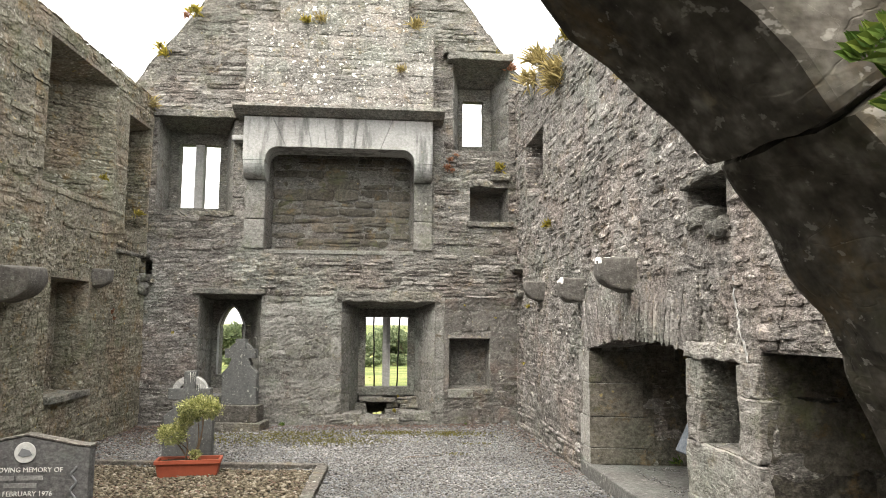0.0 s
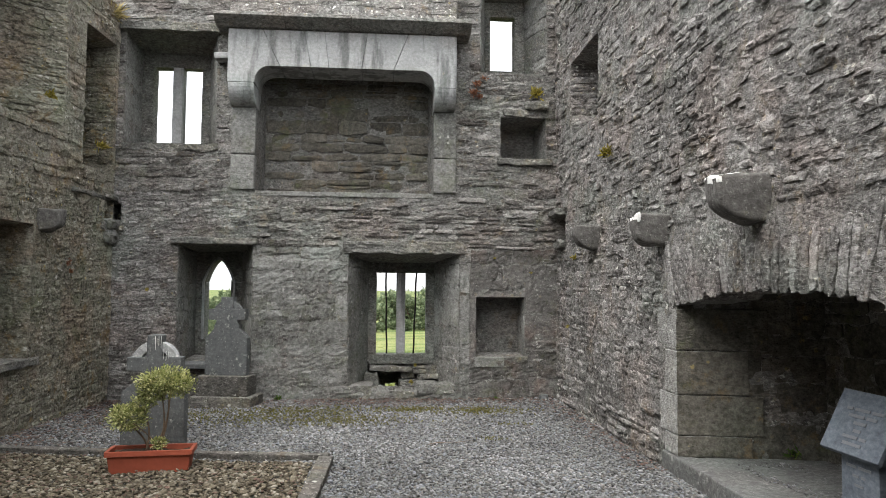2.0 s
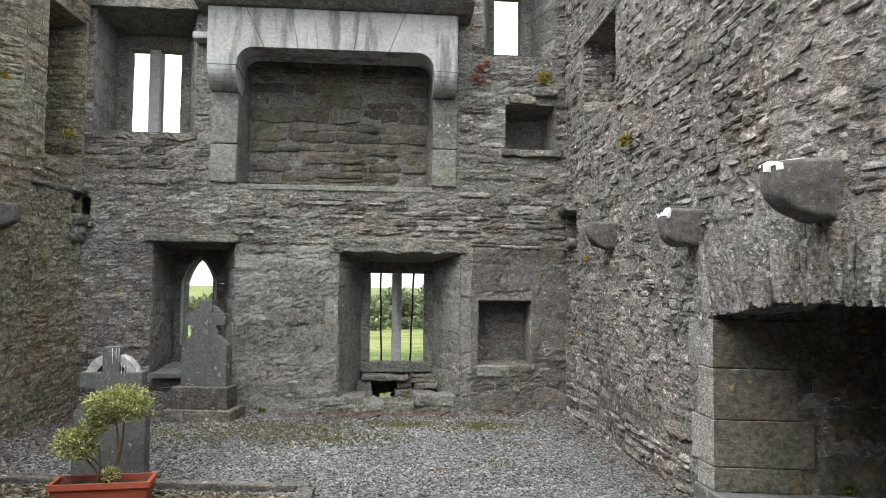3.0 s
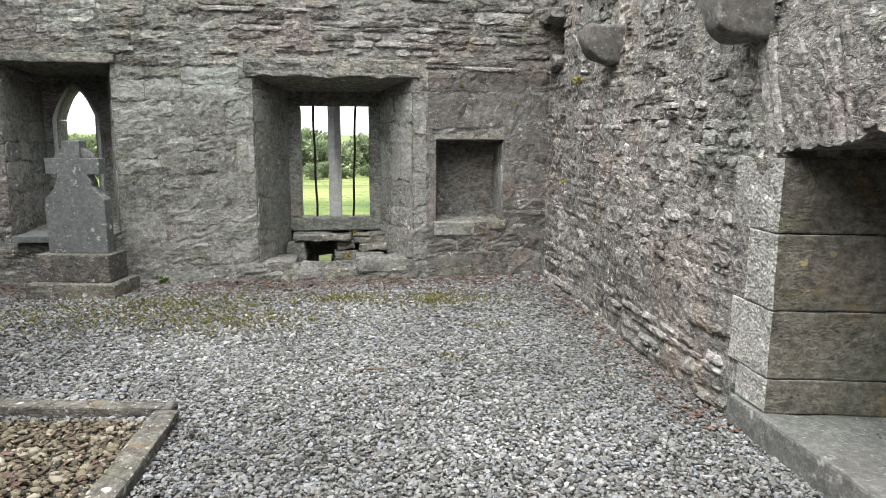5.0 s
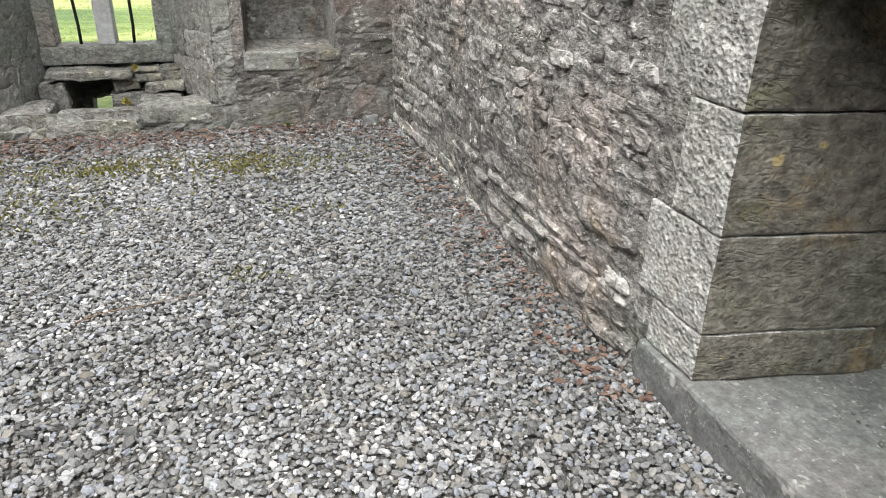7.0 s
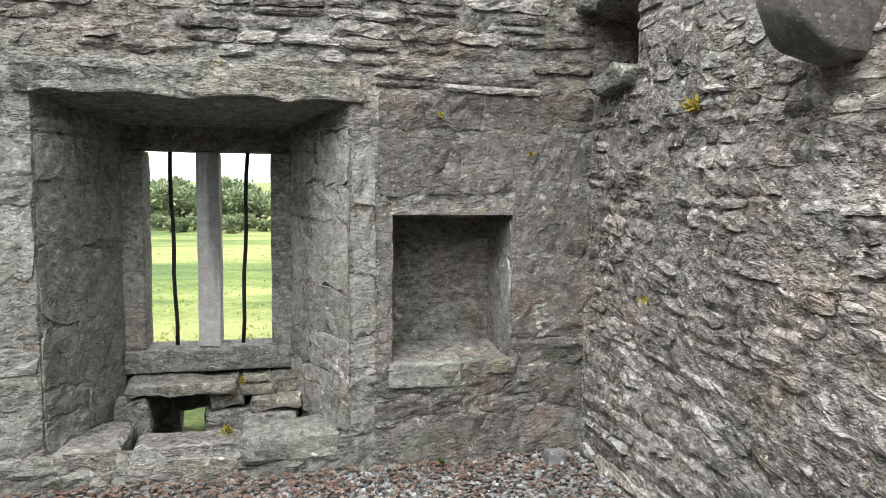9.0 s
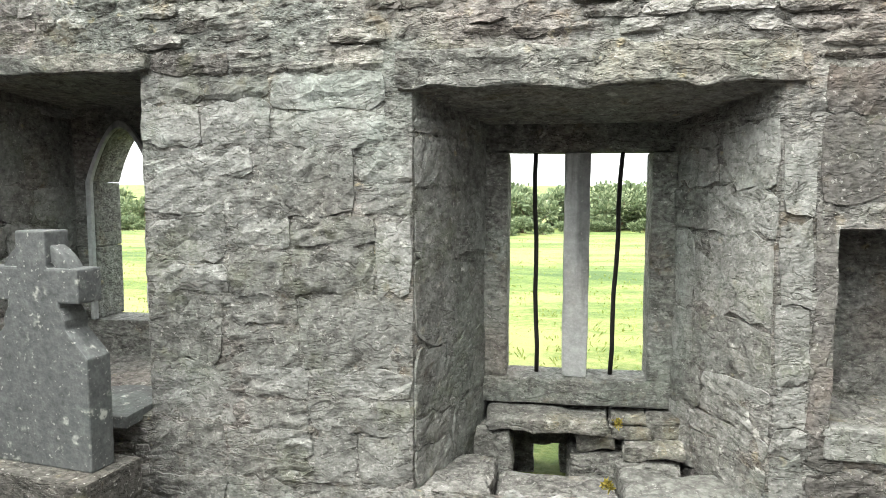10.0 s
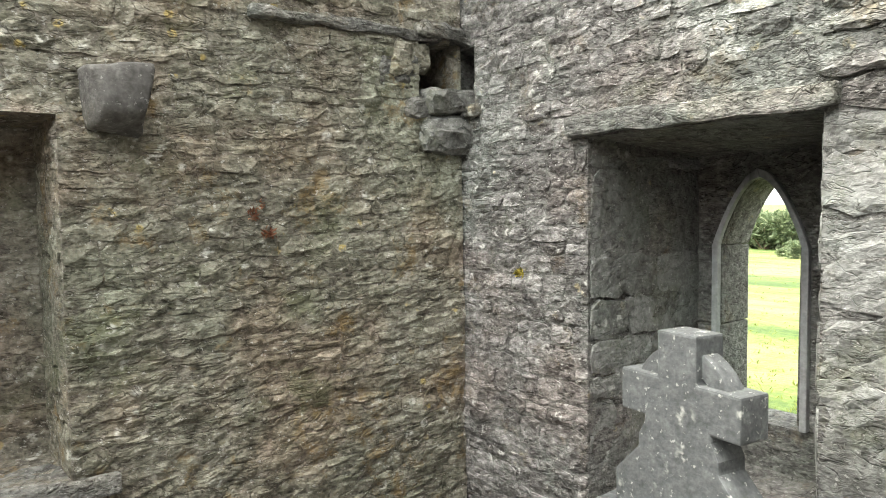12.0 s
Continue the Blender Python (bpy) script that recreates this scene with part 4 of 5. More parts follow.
slab("corner_stone", "small jutting stone below the corner hole", "stone", 2.02, 2.3, 10.12, 10.5, 1.9, 1.995, FLAG, 0.03, 0.03, 0.05, 17)
slab("corner_stone", "broken stone edging the corner hole", "stone", -3.7, -3.425, 10.30, 10.47, 2.05, 2.145, FLAG, 0.03, 0.035, 0.045, 61)
slab("corner_stone", "flat stone roofing the corner hole", "stone", -3.7, -3.38, 10.34, 10.7, 2.425, 2.50, FLAG, 0.02, 0.03, 0.045, 62)
slab("corner_stone", "ragged stone edging the corner hole", "stone", -3.42, -3.31, 10.575, 10.8, 2.07, 2.14, FLAG, 0.02, 0.025, 0.04, 63)
slab("corner_stone", "rounded grey stone filling the foot of the corner hole", "stone", -3.57, -3.37, 10.40, 10.7, 2.08, 2.2, QUOIN, 0.05, 0.035, 0.04, 64)
slab("corner_stone", "grey lumpy stone below the corner hole", "stone", -3.6, -3.385, 10.36, 10.7, 1.9, 2.085, QUOIN, 0.06, 0.035, 0.04, 65)
slab("corner_stone", "ragged brown stone jutting into the corner hole", "stone", -3.72, -3.43, 10.2, 10.445, 2.26, 2.42, RUBBLE_WEST, 0.05, 0.04, 0.04, 66)
slab("loose_stone", "pale loose stone lying on the gravel in the corner", "stone", 1.83, 1.95, 10.42, 10.52, 0.0, 0.085, HEADSTONE, 0.03, 0.02, 0.03, 18)
slab("loose_stone", "broken stone projecting inside the put-log hole", "stone", 2.06, 2.5, 4.30, 4.58, 2.14, 2.27, FLAG, 0.03, 0.03, 0.05, 51)
slab("loose_stone", "flat slab stone roofing the put-log hole", "stone", 2.04, 2.5, 3.96, 4.62, 2.435, 2.51, FLAG, 0.02, 0.03, 0.05, 52)
slab("loose_stone", "pale broken stone under the put-log hole", "stone", 2.05, 2.4, 4.0, 4.28, 2.05, 2.155, FLAG, 0.03, 0.03, 0.05, 53)
slab("loose_stone", "tumbled stone above the square gable hole", "stone", 1.40, 1.72, 10.57, 10.9, 3.625, 3.72, FLAG, 0.03, 0.03, 0.05, 54)
slab("loose_stone", "tumbled stone above the square gable hole", "stone", 1.66, 1.99, 10.55, 10.9, 3.73, 3.83, FLAG, 0.03, 0.03, 0.05, 55)
# stones packed below the barred window, leaving a small gap to the outside
PACKING = [(-0.36, -0.185, -0.2, 0.285, 11.02, 11.4), (-0.30, 0.26, 0.305, 0.362, 11.0, 11.4), (0.09, 0.33, -0.2, 0.20, 11.05, 11.4), (0.12, 0.30, 0.205, 0.30, 11.08, 11.4),
           (0.30, 0.58, -0.2, 0.19, 10.96, 11.4), (0.33, 0.6, 0.20, 0.262, 11.0, 11.4), (0.28, 0.46, 0.265, 0.32, 11.07, 11.4), (0.44, 0.59, 0.262, 0.365, 11.1, 11.4), (0.27, 0.44, 0.322, 0.368, 11.1, 11.4),
           (-0.345, 0.575, 0.105, 0.368, 11.42, 11.62), (-0.345, -0.09, -0.25, 0.102, 11.43, 11.62), (0.05, 0.575, -0.25, 0.102, 11.43, 11.62)]
for k, (a, b, c, d, y0, y1) in enumerate(PACKING):
    slab("packing_stone", "rough grey packing stone under the window sill", "stone", a, b, y0, y1, c, d, FLAG, 0.016, 0.024, 0.04, 20 + k, group="stones packed below the barred window")
slab("recess_floor_stone", "worn pale stone at the window recess edge", "stone", 0.30, 0.78, 10.605, 10.92, 0.05, 0.195, QUOIN, 0.03, 0.02, 0.045, 31)
slab("recess_floor_stone", "broad rounded stone at the window recess edge", "stone", -0.24, 0.295, 10.605, 11.04, -0.02, 0.11, MORTAR_NORTH, 0.04, 0.02, 0.045, 32)
slab("recess_floor_stone", "rounded stone bedded at the window recess edge", "stone", -0.56, -0.245, 10.605, 11.02, -0.02, 0.18, MORTAR_NORTH, 0.05, 0.025, 0.045, 33)


# ---- upper fireplace ----
def upper_fireplace():
    f = thing("fireplace", (-0.64, 10.6, 2.56), "dressed limestone upper fireplace with corbelled flat-arched hood", "fireplace")
    inv = Matrix.Translation(f.location).inverted()

    def add(n, bm, mat=DRESSED, lab=""):
        ob = part(n, bm, mat, f, lab)
        ob.matrix_parent_inverse = inv

    ZT, ZB, YF, YK = 4.565, 4.11, 10.35, 10.86
    fillet = lambda cx, cz, r, a0, a1: [(cx + r * math.cos(radians(a0 + (a1 - a0) * i / 6)), cz + r * math.sin(radians(a0 + (a1 - a0) * i / 6))) for i in range(7)]
    joints = [(-1.64, -1.43), (-1.14, -1.05), (-0.89, -0.83), (-0.36, -0.43), (0.15, -0.03)]
    add("hood_corner", prism([(-2.06, ZT), (-2.06, 3.90), (-1.73, 3.90), *fillet(-1.55, 3.93, 0.18, 180, 90), (-1.433, ZB), (-1.643, ZT)], YF, YK, "y", 0.008, 0.004))
    add("hood_corner", prism([(0.153, ZT), (-0.027, ZB), *fillet(0.30, 3.93, 0.18, 90, 0), (0.48, 3.90), (0.76, 3.90), (0.76, ZT)], YF, YK, "y", 0.008, 0.004, 3))
    for k, ((a, b), (c, d)) in enumerate(zip(joints, joints[1:])):
        add("hood_voussoir", prism([(a + 0.002, ZT), (b + 0.002, ZB), (d - 0.002, ZB), (c - 0.002, ZT)], YF - 0.003 * (k % 2), YK, "y", 0.006, 0.003, k), DRESSED, "pale grey limestone voussoir")
    for a, b in ((-2.05, -1.74), (0.485, 0.755)):
        curve = [(YF + 0.24 * (1 - math.cos(t)), 3.897 - 0.24 * math.sin(t)) for t in [math.pi / 2 * i / 8 for i in range(9)]]
        add("corbel", prism([(10.9, 3.897), *curve, (10.9, 3.655)], a, b, "x", 0.008, 0.003))
    for a, b in ((-2.05, -1.75), (0.49, 0.78)):
        for c, d in ((2.61, 3.05), (3.054, 3.65)):
            add("jamb_stone", rough_block(a, b, 10.585, 11.03, c, d, 0.02, 0.005, 0.12, a + c), QUOIN)
    cuts = [-2.2, -1.36, -0.55, 0.36, 0.93]
    for k, (a, b) in enumerate(zip(cuts, cuts[1:])):
        add("cornice_stone", prism([(10.13, 4.70), (10.12, 4.655), (10.30, 4.572), (10.62, 4.568), (10.62, 4.76), (10.40, 4.75)], a + 0.003, b - 0.003, "x", 0.008, 0.006, k * 2.0), FLAG)
    add("bracket", rough_block(-2.24, -2.065, 10.42, 10.7, 4.21, 4.29, 0.02, 0.006, 0.08))


upper_fireplace()
breast = put_mesh("chimney_breast", rough_block(-2.08, 0.775, 10.47, 10.9, 4.74, 6.09, 0.02, 0.012, 0.09, 3), MORTAR_NORTH)
tagged(breast, "projecting chimney breast of lichen-spotted limestone blocks", "chimney", kind="structure")
lay_stones(breast, CHIMNEY, Vector((0, 10.47, 0)), north.u, north.v, north.n, courses(-2.07, 0.765, 4.76, 6.08, [], (0.10, 0.30, 0.18), (0.2, 0.6, 0.35), 61, 0.005), 0.010, lambda x, y: 0.0, 61, (-3, 3, 4, 7), 120, "block", 0.01)
stack = put_mesh("chimney_stack", rough_block(-1.61, 0.385, 10.52, 11.2, 6.05, 8.6, 0.02, 0.012, 0.12, 5), MORTAR_NORTH)
tagged(stack, "square limestone chimney stack rising against the gable", "chimney", kind="structure")
lay_stones(stack, CHIMNEY, Vector((0, 10.52, 0)), north.u, north.v, north.n, courses(-1.6, 0.375, 6.1, 8.55, [], (0.16, 0.40, 0.26), (0.25, 0.7, 0.45), 62, 0.005), 0.010, lambda x, y: 0.0, 62, (-3, 3, 4, 9), 80, "block", 0.01)


# ---- lower fireplace and ovens in the east wall ----
def lower_fireplace():
    f = thing("hearth_fireplace", (XE, 5.75, 0.1), "wide low stone fireplace with a rough flat arch", "fireplace")
    inv = Matrix.Translation(f.location).inverted()

    def add(n, bm, mat=RUBBLE, lab=""):
        ob = part(n, bm, mat, f, lab)
        ob.matrix_parent_inverse = inv
        return ob

    rg = random.Random(7)

    def soffit(y):
        if y > 6.88:
            return 1.25
        if y < 4.62:
            return 1.40
        return 1.25 + 0.14 * max(0, 1 - ((y - 5.6) / 1.32) ** 2) + 0.04 * noise.noise(Vector((y * 7, 0, 3))) + 0.015 * noise.noise(Vector((y * 21, 0, 3)))

    ys = [4.45 + (7.0 - 4.45) * i / 60 for i in range(61)]
    add("lintel_core", prism([(y, soffit(y) + 0.012) for y in ys] + [(7.0, 1.84), (4.45, 1.84)], XE - 0.006, XE + 0.42, "x", 0.0), MORTAR)
    y = 7.0
    while y > 4.5:
        w = min(rg.uniform(0.05, 0.12), y - 4.44)
        low, high = max(soffit(y), soffit(y - w)) - rg.uniform(-0.005, 0.03), rg.uniform(1.66, 1.83)
        fan = (y - 5.75) * 0.14
        U = Vector((0, fan / 0.5, 1)).normalized()
        piece = stone_piece(Vector((XE - 0.006, y - w, low)), U, Vector((0, 1, 0)), Vector((-1, 0, 0)), 0.0, 0.0, high - low, w, 0.004, 0.014, lambda a, b: 0.0, y, rg, 0.004)
        add("arch_stone", piece)
        y -= w
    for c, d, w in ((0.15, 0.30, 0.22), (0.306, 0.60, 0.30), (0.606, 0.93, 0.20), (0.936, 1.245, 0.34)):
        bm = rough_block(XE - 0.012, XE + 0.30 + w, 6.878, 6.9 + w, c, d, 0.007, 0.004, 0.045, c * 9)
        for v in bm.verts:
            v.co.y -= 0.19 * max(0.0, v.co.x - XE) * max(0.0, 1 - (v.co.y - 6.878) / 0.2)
        me = add("jamb_stone", bm, TOOLED, "pecked corner stone, shade-coloured on the hearth side").data
        # Second slot paints reveal shade: faces towards the hearth take the darker stone.
        me.materials.append(SHADED_HEARTH)
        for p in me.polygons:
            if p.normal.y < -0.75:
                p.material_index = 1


def lower_oven():
    f = thing("wall_oven", (XE, 4.15, 0.0), "pair of rough stone piers framing a small wall recess", "recess")
    inv = Matrix.Translation(f.location).inverted()

    def add(n, a, b, c, d, x=XE - 0.03, deep=0.55, jag=0.018):
        ob = part(n, rough_block(x, XE + deep, a, b, c, d, 0.012, jag, 0.045, a + c * 5), RUBBLE_NORTH, f)
        ob.matrix_parent_inverse = inv

    add("base_block", 3.70, 4.625, -0.05, 0.40, XE - 0.04)
    add("base_block", 3.705, 4.62, 0.404, 0.75, XE - 0.035)
    add("pier_stone", 4.385, 4.61, 0.755, 1.03, jag=0.02)
    add("pier_stone", 4.38, 4.62, 1.034, 1.285)
    add("pier_stone", 3.70, 3.945, 0.755, 1.09)
    add("pier_stone", 3.72, 3.94, 1.094, 1.285)
    add("lintel", 3.86, 4.64, 1.29, 1.395, XE - 0.035, 0.55, 0.022)


def lime_run():
    pts = [(3.98, 1.80), (3.95, 1.66), (3.91, 1.52), (3.86, 1.40), (3.83, 1.30)]
    verts, faces = [], []
    n = 30
    for i in range(n + 1):
        k = i / n * (len(pts) - 1)
        a, b = pts[min(int(k), 3)], pts[min(int(k), 3) + 1]
        y, z = a[0] + (b[0] - a[0]) * (k - min(int(k), 3)), a[1] + (b[1] - a[1]) * (k - min(int(k), 3))
        w = max(0.001, 0.005 + 0.010 * i / n + 0.016 * noise.noise(Vector((z * 24, 1, 0))))
        for s in (-1, 0, 1):
            verts.append(east.at(y + s * w, z, max(0.008, east.relief(y, z) + 0.012) - 0.006 * abs(s)))
        if i:
            m = i * 3
            faces += [(m - 3, m - 2, m + 1, m), (m - 2, m - 1, m + 2, m + 1)]
    part("lime_run", (verts, faces), STREAKED, wall_e, "white run of lime down the wall", True)


lime_run()
lower_fireplace()
lower_oven()
hearth = put_mesh("hearth_slab", rough_block(XE - 0.035, XE + 1.04, 4.66, 7.14, -0.1, 0.146, 0.014, 0.008, 0.09, 4), HEARTH)
tagged(hearth, "worn pale grey stone hearth slab dusted with grit", "hearth")


def corbel(at, face_dir, width, reach, high, seed, label, droppings=0.0, belly=0.62):
    """A bracket stone with a rounded belly, reaching out of a wall; face_dir 1 reaches to +x, -1 to -x."""
    x, y, z = at
    c = thing("corbel", at, label, "corbel", "stone corbels of the lost upper floor")
    prof = [(-0.2, high), (reach, high), (reach + 0.005, high * belly)]
    prof += [(reach * math.cos(t), high * belly * (1 - math.sin(t))) for t in [math.pi / 2 * i / 7 for i in range(1, 8)]] + [(-0.2, 0)]
    bm = prism([(p * face_dir, q) for p, q in prof], -width / 2, width / 2, "y", 0.018)
    for v in bm.verts:
        v.co.y *= (0.62 + 0.38 * max(0.0, v.co.z) / high) * (1 - 0.25 * max(0.0, v.co.x * face_dir / reach) ** 2)
    bmesh.ops.subdivide_edges(bm, edges=[e for e in bm.edges if e.calc_length() > 0.1], cuts=3, use_grid_fill=True)
    for v in bm.verts:
        p = v.co * 8 + Vector((seed, 0, 0))
        v.co += Vector((noise.noise(p), noise.noise(p + Vector((4, 0, 0))), noise.noise(p + Vector((0, 4, 0))))) * 0.022
    lime = bm.copy() if droppings else None
    part("bracket_stone", bm, CORBEL, c, "", True)
    if droppings:
        bmesh.ops.subdivide_edges(lime, edges=lime.edges[:], cuts=2, use_grid_fill=True)
        lime.normal_update()
        bare = []
        for f in lime.faces:
            p = f.calc_center_median()
            edge = (p.x * face_dir / reach - 1.0 + 0.5 * droppings) + 0.45 * noise.noise(p * 14 + Vector((seed, 1, 2)))
            up = f.normal.z > 0.45 or (p.z > high * 0.86 + 0.05 * noise.noise(p * 20) and f.normal.x * face_dir > 0.3)
            if not up or edge < 0:
                bare.append(f)
        bmesh.ops.delete(lime, geom=bare, context="FACES")
        for v in lime.verts:
            v.co += v.normal * 0.004
        pieces = lime
        tagged(part("bird_lime", pieces, LIMEWASH, c, "white bird droppings on the top", True), kind="stuff")
    return c


corbel((XE - 0.03, 5.70, 1.785), -1, 0.27, 0.26, 0.275, 3, "rounded grey stone corbel with white bird lime on top", 0.6)
corbel((XE, 7.14, 1.735), -1, 0.26, 0.235, 0.245, 4, "worn square-ended grey stone corbel", 0.12, 0.3)
corbel((XE, 8.9, 1.80), -1, 0.28, 0.24, 0.25, 5, "small rounded grey stone corbel near the gable")
corbel((-3.62, 7.08, 1.68), 1, 0.55, 0.32, 0.34, 6, "broad weathered stone corbel on the brown wall")
corbel((-3.535, 9.05, 1.93), 1, 0.26, 0.18, 0.22, 7, "blunt square stone corbel on the brown wall", 0.0, 0.35)


# ---- graves ----
def lettering(text, size, at, parent, rz=0.0, tilt=90.0, flat=0.002):
    cu = bpy.data.curves.new("lettering", "FONT")
    cu.body, cu.size, cu.extrude, cu.align_x, cu.resolution_u = text, size, flat, "CENTER", 2
    tmp = new("lettering", cu)
    bpy.context.view_layer.update()
    me = bpy.data.meshes.new_from_object(tmp.evaluated_get(bpy.context.evaluated_depsgraph_get()))
    bpy.data.objects.remove(tmp)
    bpy.data.curves.remove(cu)
    me.materials.clear()
    me.materials.append(PAINT)
    ob = new("lettering", me)
    ob.parent = parent
    ob.matrix_basis = pose(*at, tilt, 0, rz)
    return ob


def bars(words, high, at, parent, turn=None):
    """Unreadable writing as plain bars: widths of its words along x."""
    x = -(sum(words) + 0.02 * (len(words) - 1)) / 2
    for w in words:
        a = [Vector((x, -0.002, 0)), Vector((x + w, -0.002, 0)), Vector((x + w, -0.002, high)), Vector((x, -0.002, high))]
        bar = part("word", (a + [v + Vector((0, 0.004, 0)) for v in a], [(0, 1, 2, 3), (7, 6, 5, 4), (0, 4, 5, 1), (1, 5, 6, 2), (2, 6, 7, 3), (3, 7, 4, 0)]), FADED if turn is None else RELIEF, parent)
        bar.matrix_basis = (Matrix.Translation(at) @ turn) if turn else Matrix.Translation(at)
        x += w + 0.02


def gabled_headstone():
    h = thing("headstone", (-2.38, 5.1, 0), "dark grey gabled headstone with round plaque and white lettering", "headstone")
    slab_ = part("tablet", prism([(-0.42, -0.05), (0.42, -0.05), (0.42, 0.645), (0.33, 0.655), (0, 0.722), (-0.33, 0.655), (-0.42, 0.645)], 0, 0.1, "y", 0.006), DARKGRAVE, h)
    part("coping", prism([(0.425, 0.648), (0.335, 0.658), (0, 0.726), (-0.335, 0.658), (-0.425, 0.648), (-0.425, 0.66), (-0.335, 0.670), (0, 0.738), (0.335, 0.670), (0.425, 0.66)], -0.004, 0.104, "y", 0.003), KERB, h, "pale rough-sawn top edge")
    part("plaque", prism([(0.07 * math.cos(t), 0.615 + 0.07 * math.sin(t)) for t in [k * math.pi / 16 for k in range(32)]], -0.008, 0.004, "y", 0.004), CERAMIC, h, "round white ceramic plaque")
    part("plaque_relief", prism([(-0.045, 0.60), (-0.01, 0.585), (0.05, 0.60), (0.03, 0.63), (-0.02, 0.645)], -0.011, -0.007, "y", 0.001), RELIEF, h)
    for s in (-1, 1):
        pts = [(s * (0.325 + 0.018 * math.sin(k * 1.1)), -0.002, 0.06 + 0.46 * k / 24) for k in range(25)]
        part("carved_border", tube(pts, 0.008, 5), RELIEF, h, "carved leafy border", True)
    lettering("IN LOVING MEMORY OF", 0.046, (0.0, -0.002, 0.485), h)
    bars([0.10, 0.17], 0.030, (-0.02, -0.001, 0.432), h)
    bars([0.21], 0.030, (-0.02, -0.001, 0.382), h)
    lettering("FEBRUARY 1976", 0.046, (0.03, -0.002, 0.328), h)
    lettering("YEARS.", 0.046, (0.1, -0.002, 0.278), h)
    lettering("HUSBAND", 0.046, (0.06, -0.002, 0.228), h)
    bars([0.10, 0.17], 0.030, (-0.01, -0.001, 0.18), h)


def cross_outline(hw, z0, shoulder, slope, nw, arm0, arm1, al, tw, top):
    right = [(hw, z0), (hw, shoulder), (hw - 0.10, shoulder + slope * 0.55), (hw - 0.10, shoulder + slope * 0.75), (nw, shoulder + slope), (nw, arm0), (al, arm0), (al, arm1), (tw, arm1), (tw, top)]
    return right + [(-x, z) for x, z in right[::-1]]


def ring_arcs(parent, cz, r0, r1, y0, y1, mat):
    for a in (18, 108):
        arc = [radians(a + 54 * k / 8) for k in range(9)]
        part("ring", prism([(r1 * math.cos(t), cz + r1 * math.sin(t)) for t in arc] + [(r0 * math.cos(t), cz + r0 * math.sin(t)) for t in arc[::-1]], y0, y1, "y", 0.005), mat, parent)


def cross_headstone():
    h = thing("headstone", (-1.955, 10.18, 0), "grey limestone ringed-cross headstone on a stepped base", "headstone")
    part("plinth", rough_block(-0.37, 0.37, -0.17, 0.27, -0.03, 0.13, 0.014, 0.004, 0.12, 1), KERB, h)
    part("base", rough_block(-0.305, 0.305, -0.1, 0.2, 0.13, 0.36, 0.012, 0.003, 0.12, 2), KERB, h, "damp brownish stone base")
    part("cross", prism(cross_outline(0.25, 0.36, 0.80, 0.185, 0.125, 1.005, 1.135, 0.222, 0.073, 1.275), 0, 0.115, "y", 0.008), HEADSTONE, h)
    ring_arcs(h, 1.05, 0.125, 0.185, 0.025, 0.09, HEADSTONE)
    h.rotation_euler = (0, 0, radians(-9))


def small_cross():
    h = thing("headstone", (-2.0, 7.74, 0), "weathered grey ringed-cross headstone with white streaks", "headstone")
    part("cross", prism(cross_outline(0.255, -0.05, 0.52, 0.14, 0.10, 0.685, 0.805, 0.22, 0.062, 0.985), 0, 0.12, "y", 0.010, 0.004), HEADSTONE, h)
    ring_arcs(h, 0.745, 0.12, 0.19, 0.012, 0.108, STREAKED)
    rg = random.Random(3)
    pieces = []
    for k in range(7):
        x = rg.gauss(0, 0.06) if k < 5 else rg.uniform(-0.2, 0.2)
        top = 0.975 if abs(x) < 0.07 else (0.905 - abs(x) * 0.5 if abs(x) < 0.16 else 0.805)
        n = rg.uniform(0.03, 0.11)
        z = max(top - n, 0.69 if abs(x) > 0.1 else 0.4)
        w = rg.uniform(0.001, 0.0026)
        a = [Vector((x - w, -0.004, top)), Vector((x + w, -0.004, top)), Vector((x + w * 0.3, -0.004, z)), Vector((x - w * 0.4, -0.004, z))]
        pieces.append((a + [v + Vector((0, 0.006, 0)) for v in a], [(0, 1, 2, 3), (7, 6, 5, 4), (0, 4, 5, 1), (1, 5, 6, 2), (2, 6, 7, 3), (3, 7, 4, 0)]))
    part("lime_streak", joined(pieces), LIMEWASH, h, "white runs of bird lime")


def house_memorial():
    h = thing("memorial", (2.62, 5.49, 0.147), "blue-grey slate memorial shaped like a small house", "memorial")
    part("body", rough_block(-0.10, 0.10, -0.16, 0.15, 0, 0.36, 0.006, 0.001, 0.2), SLATE, h)
    for s in (-1, 1):
        part("roof_slab", prism([(s * 0.165, 0.335), (s * 0.145, 0.315), (0.0, 0.625), (0.0, 0.665)], -0.24, 0.25, "y", 0.004), SLATE, h)
    part("gable", prism([(-0.10, 0.362), (0.10, 0.362), (0, 0.60)], -0.15, 0.14, "y", 0.003), SLATE, h)
    lean = Matrix.Rotation(radians(-90), 4, "Z") @ Matrix.Rotation(radians(-26.6), 4, "X")
    for words, z in (([0.05, 0.12, 0.09], 0.56), ([0.13, 0.08], 0.525), ([0.10], 0.49), ([0.06], 0.45), ([0.12, 0.05], 0.415), ([0.15], 0.38)):
        bars(words, 0.018, (-0.165 * (0.665 - z) / 0.33 - 0.004, 0.0, z), h, lean)
    side = Matrix.Rotation(radians(-90), 4, "Z")
    for words, z in (([0.08, 0.10], 0.25), ([0.05, 0.03], 0.20), ([0.07], 0.15)):
        bars(words, 0.015, (-0.102, 0.0, z), h, side)


gabled_headstone()
cross_headstone()
small_cross()
house_memorial()


